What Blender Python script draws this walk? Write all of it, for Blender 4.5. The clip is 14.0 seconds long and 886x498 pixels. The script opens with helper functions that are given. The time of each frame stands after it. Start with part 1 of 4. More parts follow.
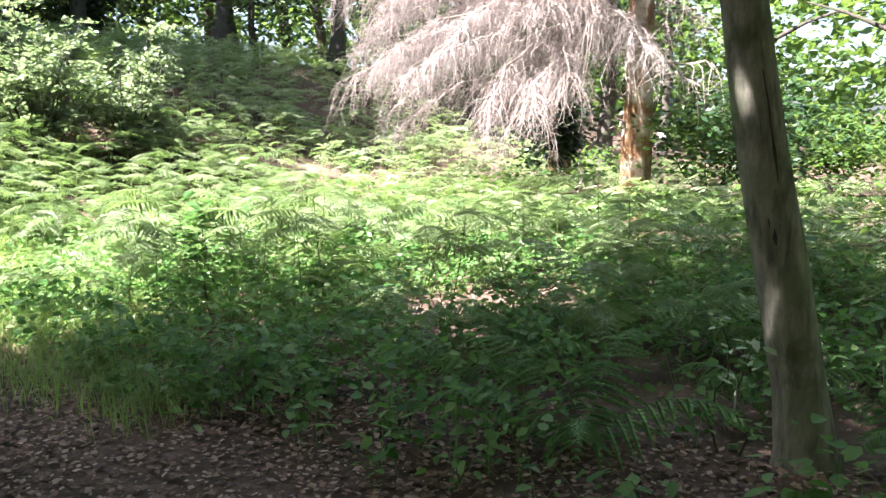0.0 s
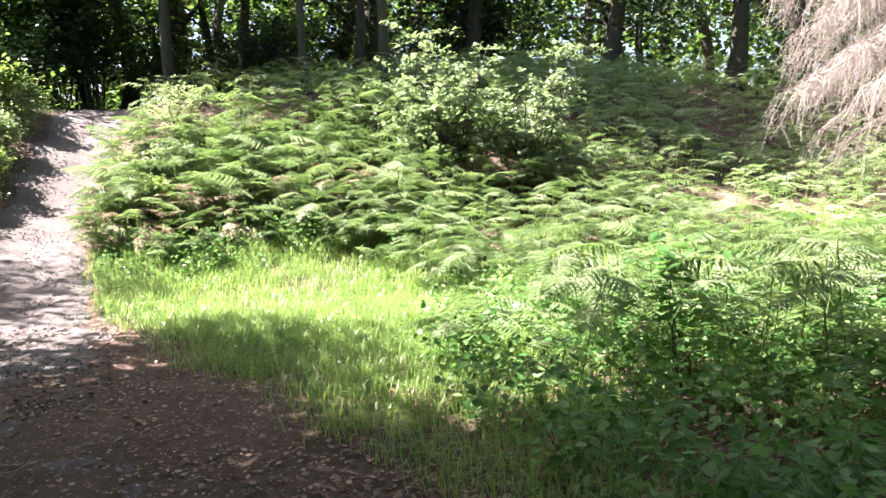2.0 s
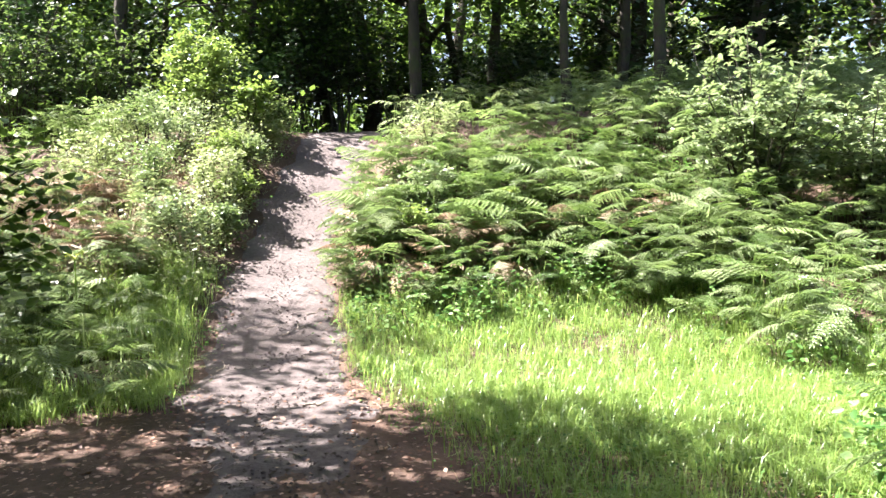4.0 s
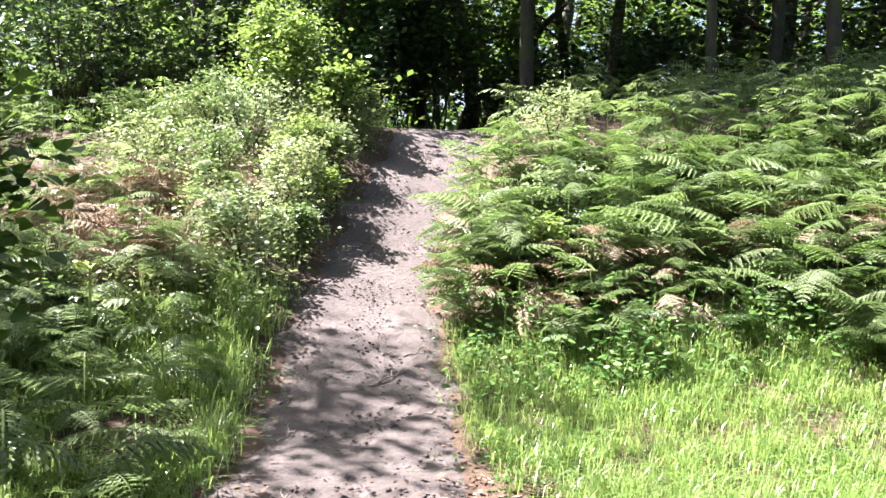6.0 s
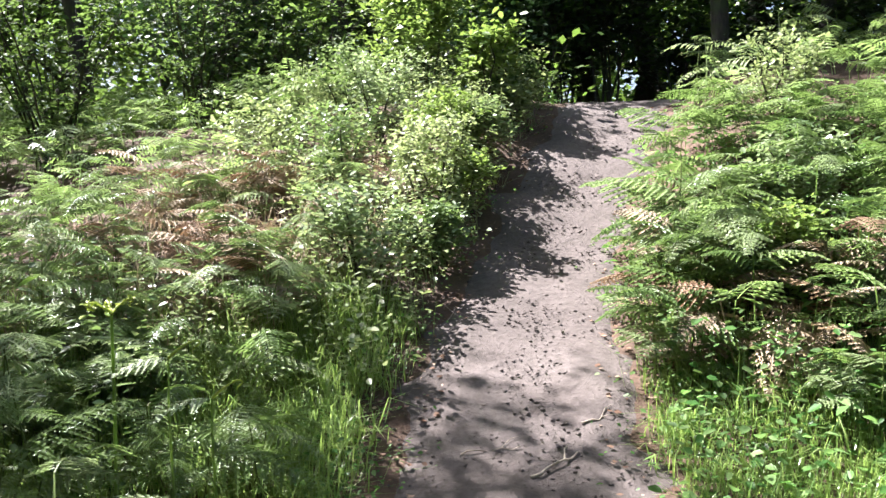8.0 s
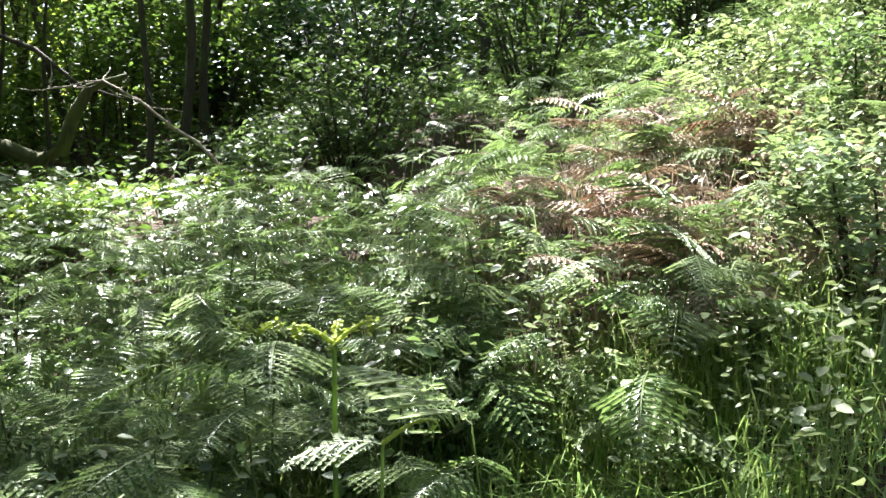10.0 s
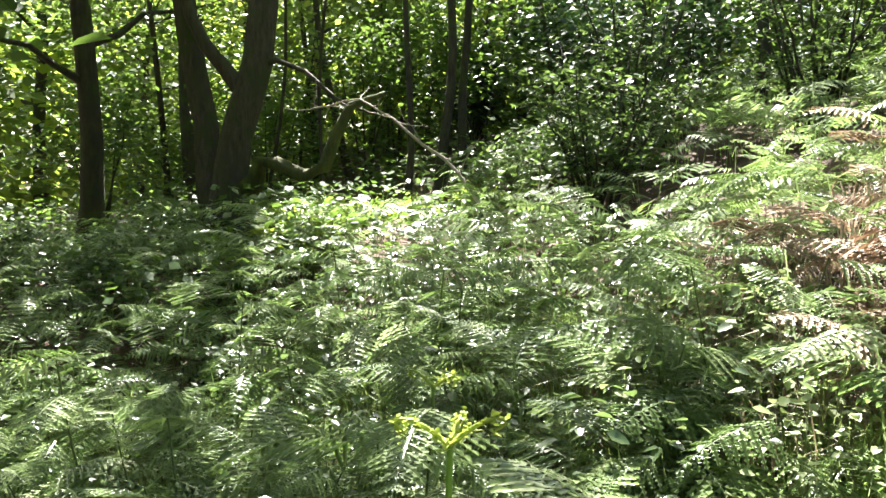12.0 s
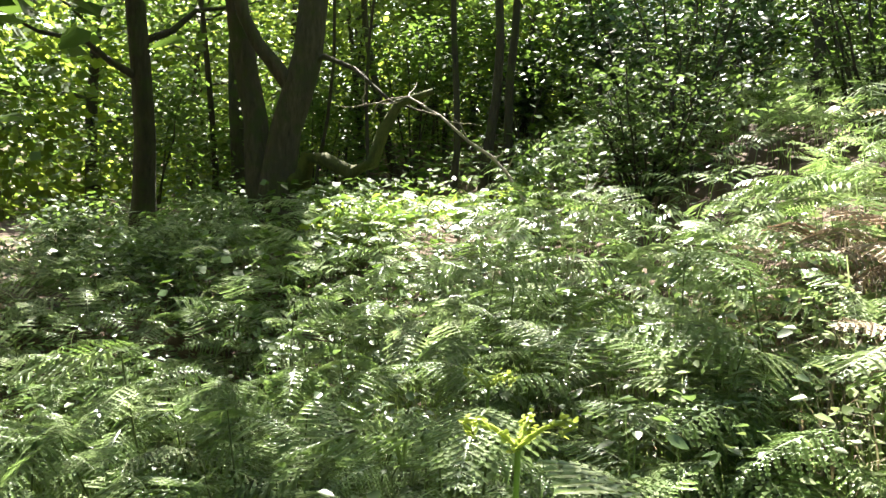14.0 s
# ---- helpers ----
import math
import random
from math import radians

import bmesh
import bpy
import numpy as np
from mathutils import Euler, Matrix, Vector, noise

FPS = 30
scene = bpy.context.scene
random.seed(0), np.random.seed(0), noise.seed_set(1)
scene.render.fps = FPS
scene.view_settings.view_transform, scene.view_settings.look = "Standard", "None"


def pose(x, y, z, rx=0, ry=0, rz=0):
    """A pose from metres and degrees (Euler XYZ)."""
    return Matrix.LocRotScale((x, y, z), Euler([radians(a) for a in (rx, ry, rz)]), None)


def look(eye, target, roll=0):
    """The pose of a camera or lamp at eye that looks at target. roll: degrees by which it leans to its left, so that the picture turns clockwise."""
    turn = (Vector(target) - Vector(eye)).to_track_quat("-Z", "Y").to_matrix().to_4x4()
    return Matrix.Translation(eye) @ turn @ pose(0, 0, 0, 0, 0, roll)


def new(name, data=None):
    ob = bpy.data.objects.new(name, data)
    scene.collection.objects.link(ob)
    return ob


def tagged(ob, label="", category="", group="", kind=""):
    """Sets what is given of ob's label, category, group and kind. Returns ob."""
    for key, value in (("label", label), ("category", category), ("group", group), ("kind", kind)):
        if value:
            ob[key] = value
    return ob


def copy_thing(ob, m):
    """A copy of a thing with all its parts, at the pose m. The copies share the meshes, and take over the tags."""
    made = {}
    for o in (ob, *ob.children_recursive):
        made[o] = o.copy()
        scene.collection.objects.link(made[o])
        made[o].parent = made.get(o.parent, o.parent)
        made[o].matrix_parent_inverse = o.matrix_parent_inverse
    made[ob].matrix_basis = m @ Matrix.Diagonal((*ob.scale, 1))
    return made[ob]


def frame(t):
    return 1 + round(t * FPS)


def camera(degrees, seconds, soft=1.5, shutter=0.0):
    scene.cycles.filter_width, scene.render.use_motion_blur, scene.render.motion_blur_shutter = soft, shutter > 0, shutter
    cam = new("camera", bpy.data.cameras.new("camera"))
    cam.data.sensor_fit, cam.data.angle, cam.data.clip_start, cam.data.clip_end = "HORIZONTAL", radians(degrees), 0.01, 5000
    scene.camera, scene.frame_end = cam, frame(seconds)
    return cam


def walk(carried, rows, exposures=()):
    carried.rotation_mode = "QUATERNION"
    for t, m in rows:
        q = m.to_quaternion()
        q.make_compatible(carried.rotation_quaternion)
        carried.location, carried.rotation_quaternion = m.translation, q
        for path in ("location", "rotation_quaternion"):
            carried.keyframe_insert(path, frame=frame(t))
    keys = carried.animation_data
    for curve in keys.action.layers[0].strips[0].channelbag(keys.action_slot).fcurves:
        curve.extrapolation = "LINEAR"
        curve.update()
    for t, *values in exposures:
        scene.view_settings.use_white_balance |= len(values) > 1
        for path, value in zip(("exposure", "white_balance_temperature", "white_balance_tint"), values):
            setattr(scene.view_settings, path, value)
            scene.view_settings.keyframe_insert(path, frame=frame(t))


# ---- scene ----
cam = camera(56.3, 14.0)
PATH = [
    (0, (-0.516, -3.674, 1.428), (1.063, -2.478, 1.154), -0.4),
    (0.5, (-0.462, -3.317, 1.439), (1.010, -1.991, 1.160), -0.5),
    (1, (-0.369, -2.931, 1.426), (0.933, -1.437, 1.158), -1.0),
    (1.5, (-0.254, -2.489, 1.435), (0.822, -0.821, 1.193), -1.9),
    (2, (-0.176, -2.017, 1.454), (0.782, -0.273, 1.254), -1.7),
    (2.5, (-0.112, -1.469, 1.454), (0.675, 0.358, 1.243), -2.0),
    (3, (-0.178, -0.863, 1.456), (0.466, 1.022, 1.276), -2.3),
    (3.5, (-0.183, -0.242, 1.466), (0.403, 1.664, 1.308), -2.6),
    (3.7, (-0.186, -0.011, 1.470), (0.360, 1.908, 1.330), -2.1),
    (5.8, (-0.174, 2.406, 1.370), (0.174, 4.374, 1.288), 0.9),
    (6, (-0.163, 2.612, 1.392), (0.153, 4.585, 1.309), 0.7),
    (6.5, (-0.158, 3.122, 1.393), (0.038, 5.111, 1.313), 0.1),
    (7, (-0.112, 3.651, 1.416), (0.017, 5.644, 1.310), -0.4),
    (7.2, (-0.090, 3.827, 1.442), (-0.005, 5.823, 1.337), -0.7),
    (9.3, (0.144, 5.870, 1.441), (-0.562, 7.737, 1.306), -2.0),
    (9.5, (0.124, 6.061, 1.439), (-0.753, 7.853, 1.295), -2.1),
    (10, (-0.000, 6.455, 1.451), (-1.243, 8.012, 1.272), -0.7),
    (10.5, (-0.092, 6.769, 1.480), (-1.525, 8.155, 1.314), 0.4),
    (11, (-0.125, 6.967, 1.517), (-1.729, 8.152, 1.364), 1.3),
    (11.5, (-0.158, 7.025, 1.527), (-1.813, 8.137, 1.374), -0.2),
    (12, (-0.179, 7.031, 1.526), (-1.863, 8.101, 1.377), -0.3),
    (12.5, (-0.179, 7.012, 1.526), (-1.892, 8.035, 1.382), -0.1),
    (13, (-0.187, 6.984, 1.526), (-1.928, 7.956, 1.380), -0.0),
    (13.5, (-0.189, 6.969, 1.524), (-1.930, 7.941, 1.366), 0.5),
    (14, (-0.192, 6.967, 1.541), (-1.924, 7.954, 1.383), 0.4),
]
walk(cam, [(t, look(eye, target, roll)) for t, eye, target, roll in PATH], [(0, 3.45, 5850, 22), (1.5, 3.25, 6000, 21), (3, 3.15, 6200, 20), (6, 2.9, 6000, 19), (9.3, 2.55, 5900, 14), (10.8, 3.0, 5850, 13), (12, 3.06, 6200, 12), (14, 3.02, 6450, 9)])

# ---- light ----
SUN_TO = Vector((-0.87, 0.46, 1.28)).normalized()
world = bpy.data.worlds.new("world")
scene.world = world
world.use_nodes = True
wn = world.node_tree
sky = wn.nodes.new("ShaderNodeTexSky")
sky.sky_type = "NISHITA"
sky.sun_disc = False
sky.dust_density = 3.5
sky.ozone_density = 0.6
sky.sun_elevation = math.asin(SUN_TO.z)
sky.sun_rotation = math.atan2(SUN_TO.x, SUN_TO.y)
wn.links.new(sky.outputs[0], wn.nodes["Background"].inputs[0])
wn.nodes["Background"].inputs[1].default_value = 0.05
sun = new("sun", bpy.data.lights.new("sun", "SUN"))
sun.data.energy = 5.0
sun.data.angle = radians(0.5)
sun.data.color = (1.0, 0.94, 0.84)
sun.matrix_world = look(SUN_TO * 40, (0, 0, 0))

# ---- materials ----


def material(name):
    m = bpy.data.materials.new(name)
    m.use_nodes = True
    nt = m.node_tree
    return m, nt, nt.nodes["Principled BSDF"]


def ramp(nt, source, stops):
    r = nt.nodes.new("ShaderNodeValToRGB")
    while len(r.color_ramp.elements) < len(stops):
        r.color_ramp.elements.new(0.5)
    for e, (p, c) in zip(r.color_ramp.elements, stops):
        e.position, e.color = p, (*c, 1)
    nt.links.new(source, r.inputs[0])
    return r.outputs[0]


def noise_tex(nt, scale, detail=4, rough=0.6):
    c = nt.nodes.new("ShaderNodeTexCoord")
    n = nt.nodes.new("ShaderNodeTexNoise")
    n.inputs["Scale"].default_value = scale
    n.inputs["Detail"].default_value = detail
    n.inputs["Roughness"].default_value = rough
    nt.links.new(c.outputs["Object"], n.inputs["Vector"])
    return n.outputs[0]


def bump(nt, bsdf, source, strength, distance=0.02):
    b = nt.nodes.new("ShaderNodeBump")
    b.inputs["Strength"].default_value = strength
    b.inputs["Distance"].default_value = distance
    nt.links.new(source, b.inputs["Height"])
    nt.links.new(b.outputs[0], bsdf.inputs["Normal"])


def mix_colour(nt, fac, a, b, kind="MIX"):
    m = nt.nodes.new("ShaderNodeMix")
    m.data_type, m.blend_type = "RGBA", kind
    for value, slot in ((fac, 0), (a, 6), (b, 7)):
        if isinstance(value, (int, float)):
            m.inputs[slot].default_value = value
        elif isinstance(value, tuple):
            m.inputs[slot].default_value = (*value, 1)
        else:
            nt.links.new(value, m.inputs[slot])
    return m.outputs[2]


def leaf_material(name, dark, mid, light, through_colour, translucent=0.4, rough=0.45, gloss=0.5):
    """A thin leaf: its hue varies leaf by leaf and plant by plant, and light shines through it."""
    m, nt, b = material(name)
    geo = nt.nodes.new("ShaderNodeNewGeometry")
    info = nt.nodes.new("ShaderNodeObjectInfo")
    add = nt.nodes.new("ShaderNodeMath")
    add.operation = "MULTIPLY_ADD"
    nt.links.new(info.outputs["Random"], add.inputs[0])
    add.inputs[1].default_value = 0.35
    half = nt.nodes.new("ShaderNodeMath")
    half.operation = "MULTIPLY"
    half.inputs[1].default_value = 0.65
    nt.links.new(geo.outputs["Random Per Island"], half.inputs[0])
    nt.links.new(half.outputs[0], add.inputs[2])
    col = ramp(nt, add.outputs[0], [(0.0, dark), (0.5, mid), (1.0, light)])
    fine = noise_tex(nt, 45, 2)
    col = mix_colour(nt, 0.35, col, ramp(nt, fine, [(0.3, (0.5, 0.5, 0.5)), (0.7, (1, 1, 1))]), "MULTIPLY")
    nt.links.new(col, b.inputs["Base Color"])
    b.inputs["Roughness"].default_value = rough * 0.8
    b.inputs["Specular IOR Level"].default_value = gloss
    t = nt.nodes.new("ShaderNodeBsdfTranslucent")
    tint = mix_colour(nt, 0.5, col, through_colour)
    nt.links.new(tint, t.inputs[0])
    mix = nt.nodes.new("ShaderNodeMixShader")
    mix.inputs[0].default_value = translucent
    nt.links.new(b.outputs[0], mix.inputs[1])
    nt.links.new(t.outputs[0], mix.inputs[2])
    nt.links.new(mix.outputs[0], nt.nodes["Material Output"].inputs[0])
    return m


def bark_material(name, dark, light, patch, scale=1.0, moss=0.0):
    m, nt, b = material(name)
    c = nt.nodes.new("ShaderNodeTexCoord")
    mp = nt.nodes.new("ShaderNodeMapping")
    mp.inputs["Scale"].default_value = (14 * scale, 14 * scale, 3.2 * scale)
    nt.links.new(c.outputs["Object"], mp.inputs[0])
    n = nt.nodes.new("ShaderNodeTexNoise")
    n.inputs["Scale"].default_value = 1.6
    n.inputs["Detail"].default_value = 8
    n.inputs["Roughness"].default_value = 0.7
    nt.links.new(mp.outputs[0], n.inputs[0])
    col = ramp(nt, n.outputs[0], [(0.3, dark), (0.65, light)])
    big = noise_tex(nt, 2.6, 5)
    col = mix_colour(nt, ramp(nt, big, [(0.48, (0, 0, 0)), (0.62, (1, 1, 1))]), col, patch)
    if moss:
        side = noise_tex(nt, 3.7, 4)
        col = mix_colour(nt, ramp(nt, side, [(0.55 - moss * 0.2, (0, 0, 0)), (0.7, (1, 1, 1))]), col, (0.045, 0.06, 0.014))
    nt.links.new(col, b.inputs["Base Color"])
    b.inputs["Roughness"].default_value = 0.9
    bump(nt, b, n.outputs[0], 0.8, 0.03)
    return m


def soil_material(name, dark, mid, light, speck, pebble):
    m, nt, b = material(name)
    broad = noise_tex(nt, 0.9, 5)
    fine = noise_tex(nt, 24, 8, 0.7)
    col = ramp(nt, broad, [(0.3, dark), (0.5, mid), (0.7, light)])
    col = mix_colour(nt, 0.75, col, ramp(nt, fine, [(0.3, (0.35, 0.33, 0.3)), (0.62, (1, 1, 1))]), "MULTIPLY")
    c = nt.nodes.new("ShaderNodeTexCoord")
    v = nt.nodes.new("ShaderNodeTexVoronoi")
    v.inputs["Scale"].default_value = pebble
    nt.links.new(c.outputs["Object"], v.inputs["Vector"])
    spots = ramp(nt, v.outputs["Distance"], [(0.1, (1, 1, 1)), (0.22, (0, 0, 0))])
    keep = ramp(nt, noise_tex(nt, 6, 3), [(0.52, (0, 0, 0)), (0.6, (1, 1, 1))])
    col = mix_colour(nt, mix_colour(nt, 1.0, spots, keep, "MULTIPLY"), col, speck)
    nt.links.new(col, b.inputs["Base Color"])
    b.inputs["Roughness"].default_value = 0.95
    bump(nt, b, fine, 0.9, 0.02)
    return m


M_PATH = soil_material("trodden_soil", (0.08, 0.064, 0.058), (0.118, 0.096, 0.089), (0.158, 0.133, 0.125), (0.042, 0.031, 0.027), 22)
M_GROUND = soil_material("leaf_mould", (0.055, 0.032, 0.02), (0.1, 0.06, 0.04), (0.15, 0.095, 0.066), (0.19, 0.135, 0.095), 30)
M_FERN = leaf_material("bracken_green", (0.065, 0.13, 0.035), (0.23, 0.32, 0.125), (0.52, 0.57, 0.37), (0.32, 0.48, 0.1), 0.46, 0.36, 0.5)
M_SHIELD = leaf_material("shield_fern_green", (0.09, 0.2, 0.05), (0.15, 0.29, 0.085), (0.22, 0.37, 0.13), (0.24, 0.42, 0.1), 0.42, 0.45, 0.3)
M_FERN_DEAD = leaf_material("dead_bracken", (0.25, 0.14, 0.075), (0.46, 0.36, 0.25), (0.62, 0.56, 0.46), (0.34, 0.22, 0.12), 0.25, 0.7)
M_STALK = leaf_material("green_stalk", (0.06, 0.09, 0.02), (0.1, 0.14, 0.03), (0.14, 0.17, 0.05), (0.1, 0.14, 0.03), 0.1, 0.5)
M_FIDDLE = leaf_material("young_fern", (0.34, 0.42, 0.06), (0.44, 0.52, 0.09), (0.5, 0.58, 0.14), (0.45, 0.55, 0.08), 0.35, 0.5)
M_GRASS = leaf_material("grass_green", (0.1, 0.19, 0.035), (0.23, 0.35, 0.09), (0.4, 0.48, 0.2), (0.42, 0.56, 0.12), 0.45, 0.4)
M_HERB = leaf_material("herb_green", (0.02, 0.07, 0.014), (0.075, 0.175, 0.042), (0.28, 0.41, 0.16), (0.18, 0.36, 0.06), 0.45, 0.5, 0.2)
M_BRAMBLE = leaf_material("bramble_green", (0.04, 0.085, 0.025), (0.095, 0.155, 0.052), (0.22, 0.28, 0.14), (0.24, 0.36, 0.08), 0.36, 0.42, 0.6)
M_SHRUB = leaf_material("shrub_green", (0.09, 0.15, 0.05), (0.21, 0.275, 0.14), (0.42, 0.46, 0.32), (0.3, 0.4, 0.13), 0.4, 0.36)
# leaf whitened as by direct sun; the light is in the base colour
M_PALE = leaf_material("sun_paled_leaf", (0.3, 0.4, 0.2), (0.45, 0.53, 0.33), (0.58, 0.63, 0.46), (0.4, 0.5, 0.2), 0.3, 0.4)
M_ELDER = leaf_material("elder_yellow_green", (0.085, 0.15, 0.03), (0.15, 0.225, 0.055), (0.25, 0.315, 0.11), (0.28, 0.4, 0.07), 0.43, 0.45, 0.4)
M_TREE = leaf_material("woodland_leaf", (0.028, 0.062, 0.014), (0.055, 0.11, 0.026), (0.1, 0.16, 0.04), (0.22, 0.35, 0.05), 0.44, 0.6, 0.3)
# copy of the woodland leaf, brighter and yellower to carry sun shining through
M_BACKLIT = leaf_material("woodland_leaf_sun_tint", (0.06, 0.11, 0.018), (0.11, 0.18, 0.03), (0.18, 0.26, 0.05), (0.5, 0.62, 0.08), 0.62, 0.4, 0.4)
M_HAW = leaf_material("hawthorn_green", (0.035, 0.075, 0.02), (0.075, 0.135, 0.04), (0.17, 0.23, 0.1), (0.24, 0.36, 0.07), 0.4, 0.65, 0.3)
# paler copy of the bramble leaf, sun on the mound put into its colour
M_PALE_HERB = leaf_material("bank_leaf_sun_tint", (0.12, 0.17, 0.06), (0.27, 0.33, 0.15), (0.5, 0.53, 0.34), (0.36, 0.45, 0.13), 0.36, 0.42, 0.5)
# woodland leaf darkened for deep shade; also serves evergreens and ivy
M_DARKTREE = leaf_material("dark_evergreen_shade_leaf", (0.012, 0.03, 0.01), (0.025, 0.055, 0.016), (0.04, 0.08, 0.025), (0.04, 0.09, 0.02), 0.2, 0.4)
M_LITTER = leaf_material("brown_litter", (0.05, 0.024, 0.015), (0.21, 0.115, 0.072), (0.6, 0.45, 0.35), (0.2, 0.1, 0.05), 0.1, 0.75, 0.3)
M_DEADTWIG = leaf_material("dead_spruce_twig", (0.15, 0.117, 0.1), (0.275, 0.228, 0.2), (0.42, 0.365, 0.325), (0.42, 0.34, 0.32), 0.12, 0.95, 0.2)
M_BARK = bark_material("dark_bark", (0.018, 0.014, 0.01), (0.07, 0.055, 0.042), (0.04, 0.036, 0.026), 1.0, 0.3)
M_OAK = bark_material("oak_bark", (0.025, 0.018, 0.013), (0.1, 0.078, 0.058), (0.055, 0.046, 0.034), 1.0, 0.4)
M_SMOOTH = bark_material("smooth_grey_bark", (0.06, 0.055, 0.038), (0.36, 0.33, 0.25), (0.17, 0.18, 0.11), 0.8, 0.2)
M_SPRUCE = bark_material("flaking_spruce_bark", (0.1, 0.045, 0.02), (0.3, 0.16, 0.08), (0.5, 0.42, 0.34), 0.7)
M_MOSS = bark_material("mossy_limb_bark", (0.03, 0.03, 0.01), (0.1, 0.1, 0.03), (0.11, 0.12, 0.025), 1.0, 0.6)
M_DEADWOOD = bark_material("bleached_deadwood", (0.18, 0.145, 0.115), (0.46, 0.39, 0.32), (0.34, 0.28, 0.23), 1.2)

# ---- mesh helpers ----
rng = np.random.default_rng(7)


def fast_mesh(name, verts, faces, mat, smooth=False):
    """A mesh from arrays; every face has the same number of corners."""
    verts, faces = np.asarray(verts, np.float32), np.asarray(faces, np.int32)
    me = bpy.data.meshes.new(name)
    me.vertices.add(len(verts))
    me.vertices.foreach_set("co", verts.ravel())
    k = faces.shape[1]
    me.loops.add(faces.size)
    me.loops.foreach_set("vertex_index", faces.ravel())
    me.polygons.add(len(faces))
    me.polygons.foreach_set("loop_start", np.arange(0, faces.size, k, dtype=np.int32))
    if smooth:
        me.polygons.foreach_set("use_smooth", np.ones(len(faces), dtype=bool))
    me.materials.append(mat)
    me.update(calc_edges=True)
    return me


def part(name, me, parent=None, label=""):
    ob = new(name, me)
    if parent is not None:
        ob.parent = parent
    return tagged(ob, label)


def tube(points, radii, sides=8, wobble=0.0, seed=0):
    """A round, tapering limb along a line of points, closed at both ends."""
    r = np.random.default_rng(seed)
    pts = np.asarray(points, float)
    n = len(pts)
    tang = np.gradient(pts, axis=0)
    tang /= np.linalg.norm(tang, axis=1)[:, None] + 1e-9
    ref = np.array([0.31, 0.95, 0.05])
    a = np.cross(tang, ref)
    a /= np.linalg.norm(a, axis=1)[:, None] + 1e-9
    b = np.cross(tang, a)
    ang = np.linspace(0, 2 * np.pi, sides, endpoint=False)
    rad = np.asarray(radii, float)[:, None] * (1 + wobble * r.uniform(-1, 1, (n, sides)))
    v = pts[:, None] + rad[..., None] * (a[:, None] * np.cos(ang)[None, :, None] + b[:, None] * np.sin(ang)[None, :, None])
    v = v.reshape(-1, 3)
    i = np.arange(n - 1)[:, None] * sides
    j = np.arange(sides)[None]
    k = (j + 1) % sides
    f = np.stack([i + j, i + k, i + sides + k, i + sides + j], -1).reshape(-1, 4)
    return v, f


def joined(pieces):
    vs, fs, base = [], [], 0
    for v, f in pieces:
        vs.append(v)
        fs.append(np.asarray(f) + base)
        base += len(v)
    return np.concatenate(vs), np.concatenate(fs)


def curve_points(start, end, sag=0.0, n=6, jitter=0.0, seed=0):
    r = np.random.default_rng(seed)
    t = np.linspace(0, 1, n)[:, None]
    p = np.asarray(start) * (1 - t) + np.asarray(end) * t
    p[:, 2] -= sag * 4 * (t * (1 - t))[:, 0]
    p[1:-1] += r.uniform(-jitter, jitter, (n - 2, 3))
    return p


def leaves(centres, size, flat=0.5, aspect=0.55, seed=0, droop=0.25, plain=False):
    """Pointed leaves, each folded along its midrib, turned at random about the upright. flat: 1 lies level."""
    r = np.random.default_rng(seed)
    c = np.asarray(centres, float)
    n = len(c)
    az = r.uniform(0, 2 * np.pi, n)
    along = np.stack([np.cos(az), np.sin(az), r.normal(-droop, 0.45 * (1.2 - flat), n)], 1)
    along /= np.linalg.norm(along, axis=1)[:, None]
    up = np.stack([r.normal(0, 1 - flat + 0.12, n), r.normal(0, 1 - flat + 0.12, n), np.ones(n)], 1)
    side = np.cross(along, up)
    side /= np.linalg.norm(side, axis=1)[:, None]
    nor = np.cross(side, along)
    L = (size * r.uniform(0.6, 1.3, n))[:, None]
    W = L * aspect * 0.5
    base = c - along * L * 0.5
    if plain:
        v = np.stack([base, base + along * L * 0.45 + side * W, base + along * L, base + along * L * 0.45 - side * W], 1)
        return v.reshape(-1, 3), np.arange(n)[:, None] * 4 + np.array([[0, 1, 2, 3]])
    v = np.stack([base, base + along * L * 0.3 + side * W + nor * W * 0.3, base + along * L * 0.7 + side * W * 0.75 + nor * W * 0.2,
                  base + along * L, base + along * L * 0.7 - side * W * 0.75 + nor * W * 0.2, base + along * L * 0.3 - side * W + nor * W * 0.3], 1)
    i = np.arange(n)[:, None] * 6
    f = np.concatenate([i + np.array([[0, 1, 2, 3]]), i + np.array([[0, 3, 4, 5]])])
    return v.reshape(-1, 3), f


def blob(n, centre, rx, ry, rz, seed, shell=0.5, clumps=14):
    """Places inside a lumpy crown: gathered in clumps with gaps between."""
    r = np.random.default_rng(seed)
    d = r.normal(size=(clumps, 3))
    d /= np.linalg.norm(d, axis=1)[:, None]
    cc = d * (shell + (1 - shell) * r.random((clumps, 1)))
    p = cc[r.integers(0, clumps, n)] + r.normal(0, 0.24, (n, 3)) * np.array([1, 1, 0.6])
    return np.asarray(centre) + p * np.array([rx, ry, rz])


# ---- lie of the land ----


def path_centre(y):
    return np.interp(y, [-14, -3.5, 0, 4.2, 7, 9.1, 10.5, 12, 14.1, 17, 24], [-0.6, -0.1, 0.0, 0.03, 0.08, 0.23, 0.45, 0.9, 1.6, 2.5, 4.0])


def path_half(y):
    return np.interp(y, [-14, 3.5, 5, 6.2, 7, 9.1, 10.5, 12, 14.1, 17, 24], [0.35, 0.38, 0.5, 0.6, 0.63, 0.6, 0.56, 0.58, 0.64, 0.8, 0.8])


